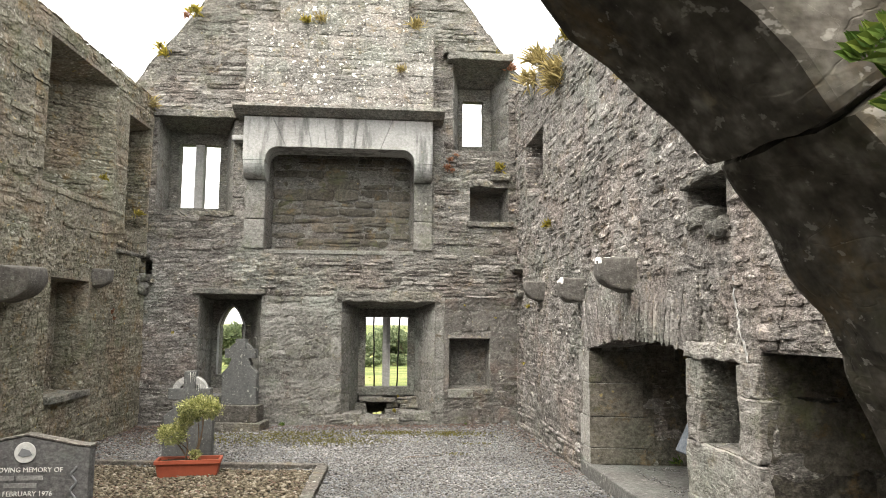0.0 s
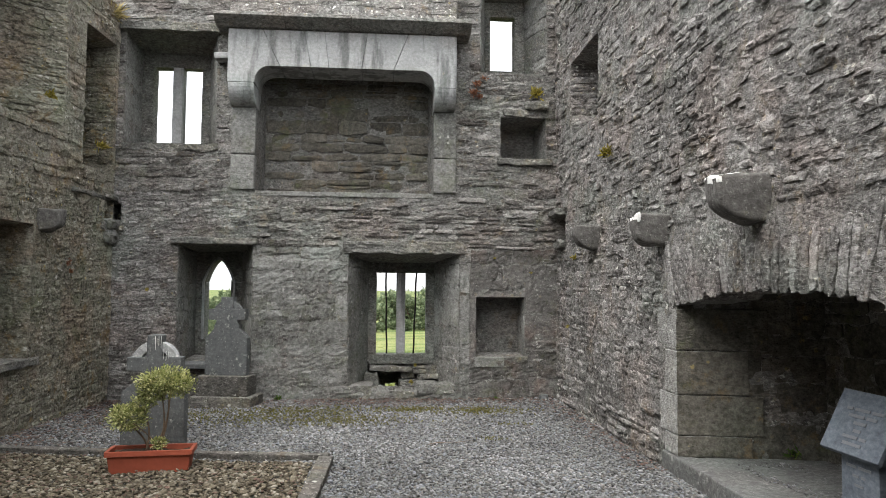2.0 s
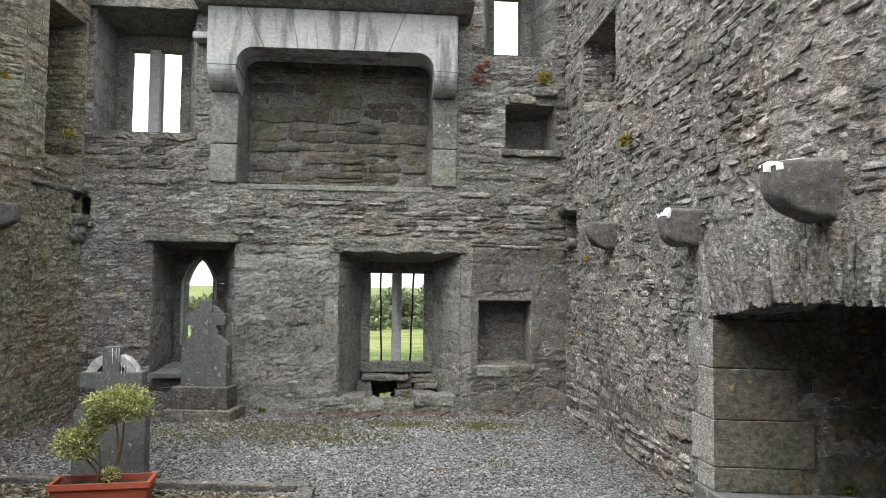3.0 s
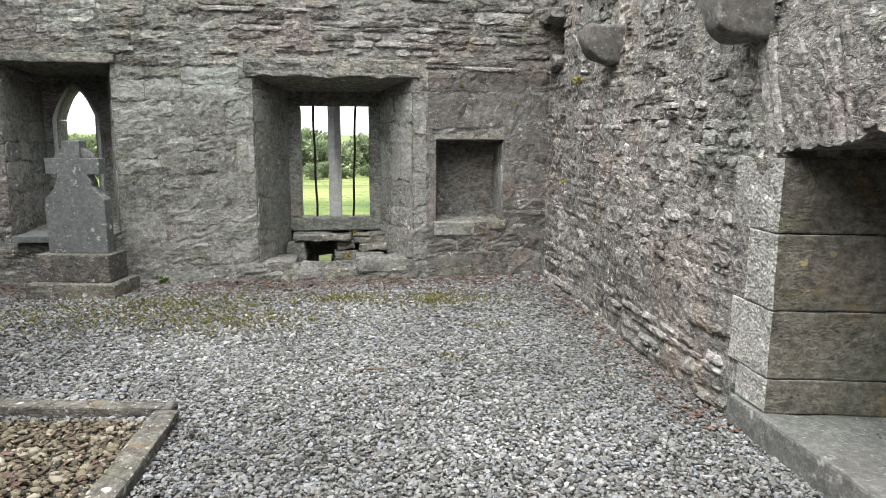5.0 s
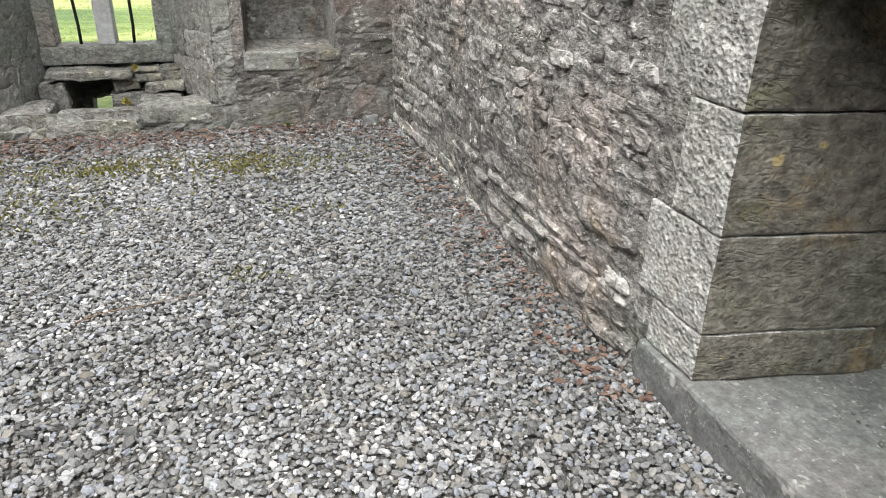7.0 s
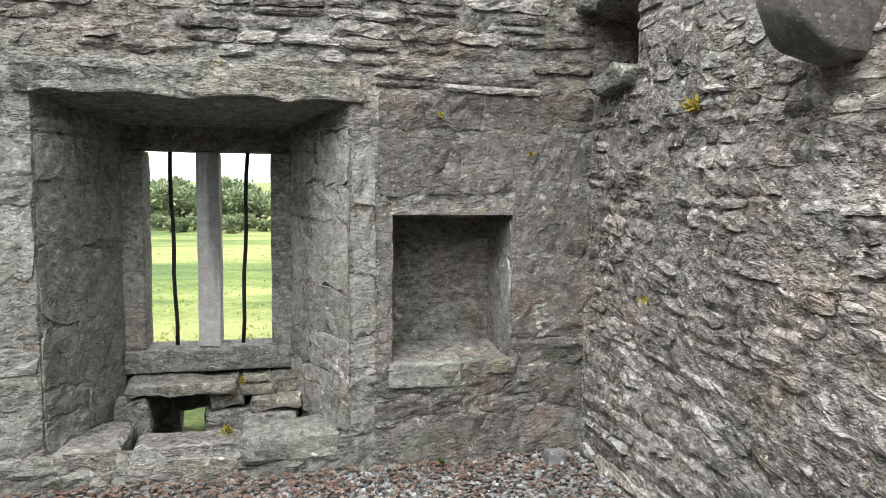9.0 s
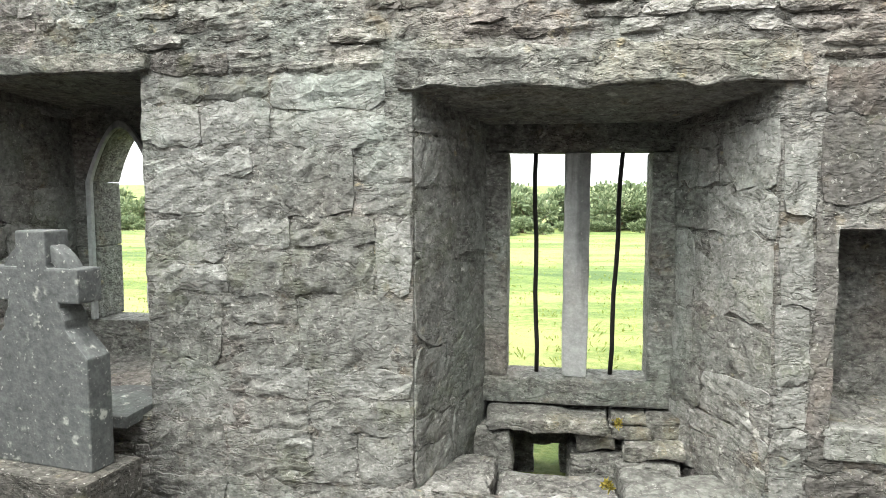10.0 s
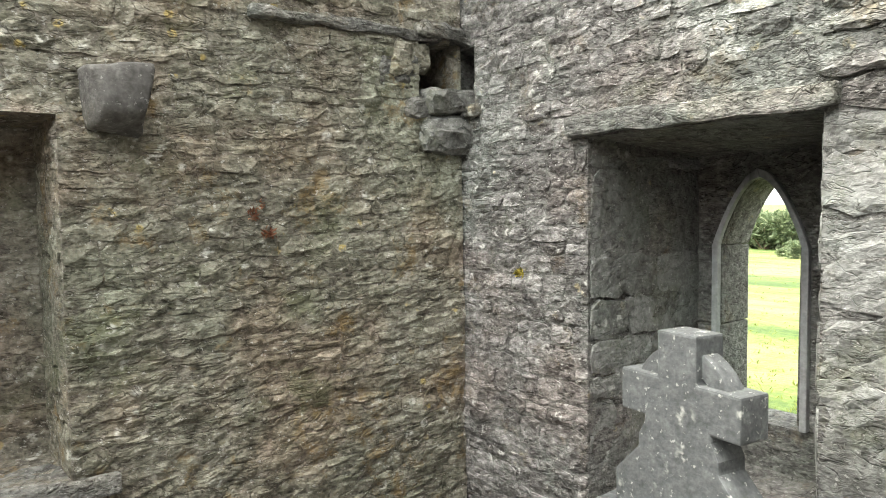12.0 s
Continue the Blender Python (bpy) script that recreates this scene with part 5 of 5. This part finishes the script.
def kerb(a, b, width, high, seed):
    d = Vector((b[0] - a[0], b[1] - a[1], 0))
    k = put_mesh("grave_kerb", rough_block(0, d.length, -width / 2, width / 2, -0.06, high, 0.012, 0.008, 0.08, seed), KERB)
    k.matrix_basis = pose(a[0], a[1], 0, 0, 0, math.degrees(math.atan2(d.y, d.x)))
    tagged(k, "low mossy stone kerb edging a grave plot", "kerb", "kerbs of the grave plot")


kerb((-0.54, 7.49), (-2.0, 7.74 - 0.02), 0.09, 0.055, 1)
kerb((-2.01, 7.72), (-3.55, 7.99), 0.09, 0.05, 2)
kerb((-0.56, 7.43), (-0.60, 5.9), 0.115, 0.06, 3)
kerb((-0.60, 5.895), (-0.64, 4.4), 0.115, 0.06, 4)


# ---- planter with a variegated shrub ----
def planter():
    p = thing("planter", (-1.855, 7.30, 0.0), "terracotta-red plastic window-box planter", "planter")
    bm = bmesh.new()
    rings = [(-0.275, 0.275, -0.095, 0.095, 0.0), (-0.295, 0.295, -0.11, 0.11, 0.125), (-0.31, 0.31, -0.125, 0.125, 0.13), (-0.31, 0.31, -0.125, 0.125, 0.165), (-0.285, 0.285, -0.10, 0.10, 0.165), (-0.275, 0.275, -0.095, 0.095, 0.12)]
    loops = [[bm.verts.new(v) for v in ((a, c, z), (b, c, z), (b, d, z), (a, d, z))] for a, b, c, d, z in rings]
    bm.faces.new(loops[0][::-1])
    bm.faces.new(loops[-1])
    for l0, l1 in zip(loops, loops[1:]):
        for k in range(4):
            bm.faces.new((l0[k], l0[(k + 1) % 4], l1[(k + 1) % 4], l1[k]))
    bmesh.ops.bevel(bm, geom=[e for e in bm.edges if abs(e.verts[0].co.z - e.verts[1].co.z) > 0.03 or e.calc_face_angle(0) > 0.7], offset=0.006, segments=2, affect="EDGES")
    part("trough", bm, TERRACOTTA, p)
    part("soil", rough_block(-0.28, 0.28, -0.1, 0.1, 0.09, 0.138, 0.005, 0.02, 0.04), SOIL, p)
    p.rotation_euler = (0, 0, radians(6))


def clump(centre, radii, n, size, seed, hollow=0.55):
    rg = random.Random(seed)
    out = []
    for k in range(n):
        d = Vector((rg.gauss(0, 1), rg.gauss(0, 1), rg.gauss(0, 1))).normalized()
        r = rg.uniform(hollow, 1.0) * (0.8 + 0.35 * noise.noise(d * 2.2 + Vector((seed, 0, 0))))
        at = Vector(centre) + Vector((d.x * radii[0], d.y * radii[1], d.z * radii[2])) * r
        way = (d + Vector((rg.uniform(-1, 1), rg.uniform(-1, 1), rg.uniform(-0.3, 1)))).normalized()
        s = size * rg.uniform(0.6, 1.3)
        out.append(leaf(at, way, (rg.uniform(-1, 1), rg.uniform(-1, 1), 1), s, s * 0.5))
    return out


def shrub():
    s = thing("shrub", (-1.84, 7.28, 0.138), "pale yellow-green variegated shrub growing in the planter", "shrub")
    heads = [((0.07, 0.0, 0.53), (0.23, 0.17, 0.12)), ((-0.02, 0.02, 0.46), (0.14, 0.12, 0.10)), ((0.18, -0.02, 0.50), (0.13, 0.12, 0.09)), ((-0.18, -0.02, 0.26), (0.16, 0.14, 0.11)), ((-0.24, 0.0, 0.29), (0.09, 0.09, 0.07)), ((-0.09, 0.0, 0.36), (0.09, 0.09, 0.08)), ((0.05, -0.03, 0.07), (0.06, 0.05, 0.05))]
    leaves = []
    for k, (c, r) in enumerate(heads):
        leaves += clump(c, [v * 1.12 for v in r], int(21000 * r[0] * r[2] * 4), 0.025, 70 + k, 0.45)
    part("foliage", joined(leaves), SHRUB_LEAF, s)
    rg = random.Random(5)
    for k, (c, r) in enumerate(heads[:6]):
        for j in range(1):
            e = Vector(c) + Vector((rg.uniform(-0.5, 0.5) * r[0], 0, -r[2] * 0.3))
            b = Vector((rg.uniform(-0.05, 0.06), rg.uniform(-0.02, 0.02), 0))
            pts = [b.lerp(e, t) + Vector((0.03 * math.sin(t * 3 + j), 0.01 * math.sin(t * 5), 0)) for t in [i / 6 for i in range(7)]]
            part("stem", tube(pts, 0.009, 6, 0.45), WOOD, s, "", True)


planter()
shrub()


# ---- plants on the walls ----
def tuft(name, at, size, n, mat, label, seed, spread=0.5, out=(0, 0, 1), slim=0.12):
    rg = random.Random(seed)
    t = []
    for k in range(n):
        d = Vector(out) + Vector((rg.gauss(0, spread), rg.gauss(0, spread), rg.gauss(0, spread)))
        s = size * rg.uniform(0.5, 1.1)
        base = Vector((rg.gauss(0, 1), rg.gauss(0, 1), rg.gauss(0, 0.6))) * size * 0.3
        t.append(leaf(base, d, (rg.uniform(-1, 1), rg.uniform(-1, 1), 0.5), s, s * slim))
    ob = put_mesh(name, joined(t), mat)
    ob.location = at
    return tagged(ob, label, "plant", "plants growing on the walls")


TOPS = [(2.05, 9.2, 4.85, 0.22, DRY_GRASS), (2.05, 8.6, 4.9, 0.26, DRY_GRASS), (2.04, 7.9, 4.35, 0.20, DRY_GRASS), (2.03, 7.75, 4.45, 0.22, DRY_GRASS), (2.04, 5.5, 3.6, 0.12, DRY_GRASS), (2.05, 3.75, 2.9, 0.12, YELLOW_MOSS), (2.05, 7.3, 4.7, 0.14, YELLOW_MOSS),
        (-2.87, 10.5, 6.2, 0.16, YELLOW_MOSS), (-3.3, 10.5, 5.52, 0.14, YELLOW_MOSS), (-3.36, 10.5, 5.62, 0.12, YELLOW_MOSS), (-2.98, 10.45, 6.1, 0.10, RED_HERB), (-0.97, 10.48, 6.15, 0.14, DRY_GRASS), (-1.2, 10.45, 6.12, 0.12, YELLOW_MOSS), (0.27, 10.44, 5.38, 0.12, DRY_GRASS), (0.5, 10.45, 6.1, 0.16, DRY_GRASS),
        (1.05, 10.57, 4.03, 0.08, RED_HERB), (1.0, 10.57, 3.9, 0.09, RED_HERB), (1.14, 10.57, 4.1, 0.06, RED_HERB), (1.08, 10.57, 3.86, 0.06, RED_HERB), (1.82, 10.57, 3.92, 0.13, YELLOW_MOSS), (1.7, 10.56, 5.75, 0.14, YELLOW_MOSS), (2.0, 10.5, 5.5, 0.12, RED_HERB), (-3.46, 10.45, 4.72, 0.16, DRY_GRASS), (-3.5, 10.3, 3.05, 0.10, YELLOW_MOSS), (-3.5, 9.0, 3.3, 0.09, YELLOW_MOSS),
        (2.04, 8.35, 2.72, 0.10, YELLOW_MOSS), (2.05, 9.9, 0.95, 0.04, YELLOW_MOSS), (2.06, 9.6, 1.75, 0.06, YELLOW_MOSS), (-3.52, 9.56, 1.62, 0.05, RED_HERB), (-3.52, 9.62, 1.54, 0.065, RED_HERB), (-3.52, 9.59, 1.66, 0.045, RED_HERB), (-3.52, 10.1, 1.9, 0.05, YELLOW_MOSS), (-3.0, 10.57, 1.35, 0.04, YELLOW_MOSS), (1.28, 10.58, 1.78, 0.03, YELLOW_MOSS), (1.75, 10.58, 1.6, 0.03, YELLOW_MOSS),
        (-3.55, 10.46, 1.72, 0.06, OLIVE_MOSS), (-3.55, 10.5, 1.58, 0.07, OLIVE_MOSS), (-3.55, 10.42, 1.46, 0.05, OLIVE_MOSS), (-3.55, 10.5, 1.3, 0.05, OLIVE_MOSS), (-3.55, 9.95, 1.88, 0.05, OLIVE_MOSS), (-3.55, 9.85, 1.78, 0.05, OLIVE_MOSS), (-3.55, 10.05, 1.72, 0.04, OLIVE_MOSS),
        (0.30, 10.95, 0.39, 0.04, YELLOW_MOSS), (0.24, 10.7, 0.2, 0.05, YELLOW_MOSS), (2.25, 4.18, 0.78, 0.07, YELLOW_MOSS), (2.2, 4.05, 0.78, 0.06, FERN_LEAF), (2.9, 6.75, 0.17, 0.10, FERN_LEAF), (-1.4, 10.55, 0.03, 0.07, FERN_LEAF), (1.3, 10.55, 0.02, 0.04, FERN_LEAF)]
for k, (x, y, z, s, m) in enumerate(TOPS):
    kind_of = {"dry_grass": ("grass_tuft", "dry straw-coloured grass tuft rooted in the masonry"), "yellow_moss": ("moss_tuft", "yellow-green moss tuft rooted in the masonry"), "olive_moss": ("moss_tuft", "dark olive moss cushion rooted in the masonry"), "red_herb": ("wall_herb", "rusty red wall herb rooted in the masonry"), "fern_leaf": ("wall_fern", "small green fern rooted in the masonry")}[m.name]
    out = (-0.6, 0, 0.5) if x > 1.95 and y < 10.4 else ((0.6, 0, 0.4) if x < -3.45 and y < 10.5 else (0, -0.6, 0.5))
    s *= 1.0 if m is DRY_GRASS else 0.78
    tuft(kind_of[0], (x, y, z), s, int(50 + 420 * s), m, kind_of[1], 90 + k, 0.55, out, 0.10 if m is DRY_GRASS else 0.28)


def fern(at, seed, label):
    f = thing("fern", at, label, "fern")
    rg = random.Random(seed)
    for k in range(6):
        a = rg.uniform(-0.9, 0.9)
        tip = Vector((0.05 * math.sin(a) + 0.03, -0.03, 0.05 * math.cos(a)))
        pts = [tip * t + Vector((0, -0.02 * math.sin(t * 2.5), -0.03 * t * t)) for t in [i / 8 for i in range(9)]]
        leaves = []
        for i in range(1, 9):
            d = (pts[i] - pts[i - 1]).normalized()
            s = d.cross(Vector((0, 1, 0))).normalized()
            for sd in (-1, 1):
                leaves.append(leaf(pts[i], s * sd + d * 0.3, (0, -1, 0), 0.026 * (1.1 - i / 10), 0.011))
        part("frond", joined(leaves), FERN_LEAF, f)


fern((0.322, 0.44, 1.675), 1, "bright green fern rooted in the doorway arch")
fern((0.345, 0.44, 1.645), 2, "small green fern rooted in the doorway arch")


# ---- beyond the windows: meadow and hedgerow ----
def bush(name, seed, high, label):
    b = thing(name, (0, 0, 0), label, "bush", "shrubs beyond the meadow")
    rg = random.Random(seed)
    leaves = []
    for k in range(9):
        c = (rg.uniform(-0.8, 0.8) * high * 0.7, rg.uniform(-0.5, 0.5) * high * 0.6, high * rg.uniform(0.16, 0.72))
        part("limb", tube([(0.1 * c[0], 0.1 * c[1], -0.1), (c[0] * 0.5, c[1] * 0.5, c[2] * 0.5), c], 0.06 * high / 3, 5, 0.3), WOOD, b)
        leaves += clump(c, (high * 0.36, high * 0.32, high * rg.uniform(0.22, 0.3)), 210, 0.40, seed * 10 + k, 0.3)
    part("crown", joined(leaves), BUSH_LEAF, b)
    return b


KINDS = [bush("hedgerow_bush", 1, 3.4, "rounded dark green hawthorn bush across the meadow"), bush("hedgerow_bush", 2, 2.6, "low spreading green hedgerow bush across the meadow"), bush("hedgerow_tree", 3, 5.0, "broad bushy green tree beyond the meadow")]
rgb = random.Random(9)
spots = []
for k in range(58):
    x = -46 + k * 1.15 + rgb.uniform(-0.5, 0.5)
    spots.append((x, 62 + rgb.uniform(-3, 6), rgb.choice((0, 0, 0, 1)), rgb.uniform(0.9, 1.22) * (0.86 if x < -21 else 1.0)))
spots += [(4.6, 60, 2, 0.78), (2.6, 63, 2, 0.72), (6.6, 66, 2, 0.8), (-3.5, 66, 2, 0.7), (-19, 64, 2, 0.5)]
for k in range(40):
    spots.append((-30 + k * 1.1 + rgb.uniform(-0.6, 0.6), 52 + rgb.uniform(-4, 6), 1, rgb.uniform(0.25, 0.5)))
for i, (x, y, k, s) in enumerate(spots):
    m = pose(x, y, land(x, y) - 0.05, 0, 0, rgb.uniform(0, 360)) @ Matrix.Diagonal((s, s, s, 1))
    c = copy_thing(KINDS[k], m)
    c.scale = (s, s, s)
for k, b in enumerate(KINDS):
    b.location = (-52 + k * 3, 66, land(-52 + k * 3, 66))


def meadow():
    rg = random.Random(21)
    out = []
    for k in range(6000):
        y = 13.2 + 40 * rg.random() ** 2.2
        x = -2.0 + rg.uniform(-1, 1) * (4 + (y - 11) * 0.75) - (y - 11) * 0.25
        h = rg.uniform(0.03, 0.09)
        z = land(x, y) - 0.01
        for j in range(3):
            a = rg.uniform(0, 6.28)
            out.append(leaf((x + rg.uniform(-0.1, 0.1), y + rg.uniform(-0.1, 0.1), z), (math.cos(a), math.sin(a), 1.1), (0, 0, 1), h * 1.1, 0.022))
    ob = put_mesh("meadow_grass", joined(out), MEADOW_GRASS)
    tagged(ob, "long bright green meadow grass outside the windows", "grass", kind="stuff")


meadow()


# ---- loose ground cover ----
ICO = [(0, 0, -1), (0.72, -0.53, -0.45), (-0.28, -0.85, -0.45), (-0.89, 0, -0.45), (-0.28, 0.85, -0.45), (0.72, 0.53, -0.45), (0.28, -0.85, 0.45), (-0.72, -0.53, 0.45), (-0.72, 0.53, 0.45), (0.28, 0.85, 0.45), (0.89, 0, 0.45), (0, 0, 1)]
ICO_F = [(0, 1, 2), (1, 0, 5), (0, 2, 3), (0, 3, 4), (0, 4, 5), (1, 5, 10), (2, 1, 6), (3, 2, 7), (4, 3, 8), (5, 4, 9), (1, 10, 6), (2, 6, 7), (3, 7, 8), (4, 8, 9), (5, 9, 10), (6, 10, 11), (7, 6, 11), (8, 7, 11), (9, 8, 11), (10, 9, 11)]


def pebbles(name, label, material, x0, x1, y0, y1, step, size, keep, seed, flat=(0.45, 0.8), lift=0.0, smooth=True):
    """A bed of rounded stones, one mesh of many small islands."""
    rg = np.random.default_rng(seed)
    gx, gy = np.meshgrid(np.arange(x0, x1, step), np.arange(y0, y1, step * 0.93))
    px = (gx + rg.uniform(-0.55, 0.55, gx.shape) * step).ravel()
    py = (gy + rg.uniform(-0.55, 0.55, gy.shape) * step).ravel()
    ok = keep(px, py)
    px, py = px[ok], py[ok]
    n = len(px)
    r = size * np.exp(rg.normal(0, 0.28, n))
    ax = r * rg.uniform(0.95, 1.45, n)
    az = r * rg.uniform(*flat, n)
    turn, tip, lean = rg.uniform(0, 6.283, n), rg.normal(0, 0.3, n), rg.normal(0, 0.3, n)
    base = np.array(ICO)[None] * (1 + rg.uniform(-0.22, 0.22, (n, 12, 1)))
    p = base * np.stack([ax, r, az], 1)[:, None, :]
    ct, st = np.cos(tip)[:, None], np.sin(tip)[:, None]
    y, z = p[..., 1] * ct - p[..., 2] * st, p[..., 1] * st + p[..., 2] * ct
    cl, sl = np.cos(lean)[:, None], np.sin(lean)[:, None]
    x, z = p[..., 0] * cl + z * sl, -p[..., 0] * sl + z * cl
    c, s = np.cos(turn)[:, None], np.sin(turn)[:, None]
    wob = 0.010 * np.sin(px * 2.1 + 1) * np.sin(py * 1.7) + 0.006 * np.sin(px * 6.3) * np.sin(py * 5.1 + 2)
    co = np.stack([x * c - y * s + px[:, None], x * s + y * c + py[:, None], z + (wob + az * 0.35 + rg.uniform(-0.006, 0.006, n) + lift)[:, None]], 2).reshape(-1, 3)
    idx = (np.array(ICO_F)[None] + (np.arange(n) * 12)[:, None, None]).reshape(-1)
    me = bpy.data.meshes.new(name)
    me.vertices.add(len(co))
    me.vertices.foreach_set("co", co.astype(np.float32).ravel())
    me.loops.add(len(idx))
    me.loops.foreach_set("vertex_index", idx.astype(np.int32))
    me.polygons.add(len(idx) // 3)
    me.polygons.foreach_set("loop_start", np.arange(0, len(idx), 3, dtype=np.int32))
    me.polygons.foreach_set("use_smooth", np.full(len(idx) // 3, smooth))
    me.update(calc_edges=True)
    me.materials.append(material)
    return tagged(new(name, me), label, "gravel", kind="stuff")


def in_plot(x, y):
    return (x < -0.66) & (y < 7.40 - (x + 0.54) * 0.175)


def trodden(x, y):
    return (x > -1.0 + 0.3 * np.sin(y * 5)) & (y < 8.9 + 0.3 * np.sin(x * 4))


pebbles("gravel", "loose grey limestone gravel covering the floor", GRAVEL, -1.4, XE - 0.02, 5.4, 9.3, 0.0158, 0.0086, lambda x, y: ~in_plot(x, y) & trodden(x, y), 1, (0.4, 0.8), smooth=False)
pebbles("gravel", "loose grey limestone gravel along the walls", GRAVEL, XW + 0.02, XE - 0.02, 5.4, YN - 0.03, 0.02, 0.0104, lambda x, y: ~in_plot(x, y) & ~trodden(x, y), 4, (0.35, 0.7), smooth=False)
pebbles("plot_gravel", "brown gravel and chips inside the grave plot", BROWN_GRAVEL, XW + 0.02, -0.66, 5.0, 8.1, 0.025, 0.014, in_plot, 2, (0.3, 0.6))
pebbles("hearth_grit", "pale grit and crumbs on the hearth slab", GRAVEL, XE + 0.3, XE + 0.95, 4.9, 6.65, 0.03, 0.006, lambda x, y: np.sin(x * 9) * np.sin(y * 7 + x * 3) > -0.1, 3, lift=0.146)


def litter():
    rg = random.Random(31)
    out = []
    for k in range(6200):
        pick = rg.random()
        if pick < 0.5:
            x, y = rg.uniform(XW + 0.05, XE - 0.1), YN - 0.05 - abs(rg.gauss(0, 0.26))
        elif pick < 0.75:
            x, y = XW + 0.05 + abs(rg.gauss(0, 0.5)), rg.uniform(7.5, YN - 0.1)
        elif pick < 0.82:
            x, y = XE - 0.05 - abs(rg.gauss(0, 0.12)), rg.uniform(7, YN)
        else:
            x, y = rg.uniform(XW + 0.1, -0.7), rg.uniform(5.2, 7.4)
        a = rg.uniform(0, 6.28)
        s = rg.uniform(0.02, 0.045)
        out.append(leaf((x, y, 0.014 + rg.uniform(0, 0.012)), (math.cos(a), math.sin(a), rg.uniform(-0.2, 0.25)), (rg.uniform(-0.4, 0.4), rg.uniform(-0.4, 0.4), 1), s, s * 0.6))
    ob = put_mesh("leaf_litter", joined(out), DEAD_LEAF)
    tagged(ob, "scattered dry red-brown dead leaves on the gravel", "leaves", kind="stuff")


litter()


def moss_patches():
    rg = random.Random(33)
    out = []
    for cx, cy, n, r in ((-1.6, 9.5, 1500, 0.6), (0.2, 9.8, 450, 0.2), (1.0, 9.7, 700, 0.28), (-0.5, 9.2, 700, 0.35), (0.9, 8.2, 40, 0.08), (-0.9, 9.8, 700, 0.35), (1.2, 8.9, 40, 0.1)):
        for k in range(n):
            x, y = cx + rg.gauss(0, r), cy + rg.gauss(0, r * 0.5)
            a = rg.uniform(0, 6.28)
            out.append(leaf((x, min(y, YN - 0.1), 0.012), (math.cos(a), math.sin(a), 0.8), (math.sin(a), -math.cos(a), 0.2), rg.uniform(0.015, 0.035), 0.012))
    ob = put_mesh("floor_moss", joined(out), OLIVE_MOSS)
    tagged(ob, "sparse olive moss and weed among the gravel", "moss", kind="stuff")


moss_patches()
pts = [(0.28 + 0.42 * t, 7.93 + 0.12 * t + 0.02 * math.sin(t * 4), 0.03 + 0.006 * math.sin(t * 9)) for t in [i / 12 for i in range(13)]]
tagged(put_mesh("twig", tube(pts, 0.003, 5, 0.5), WOOD, smooth=True), "thin pale dry twig lying on the gravel", "twig")
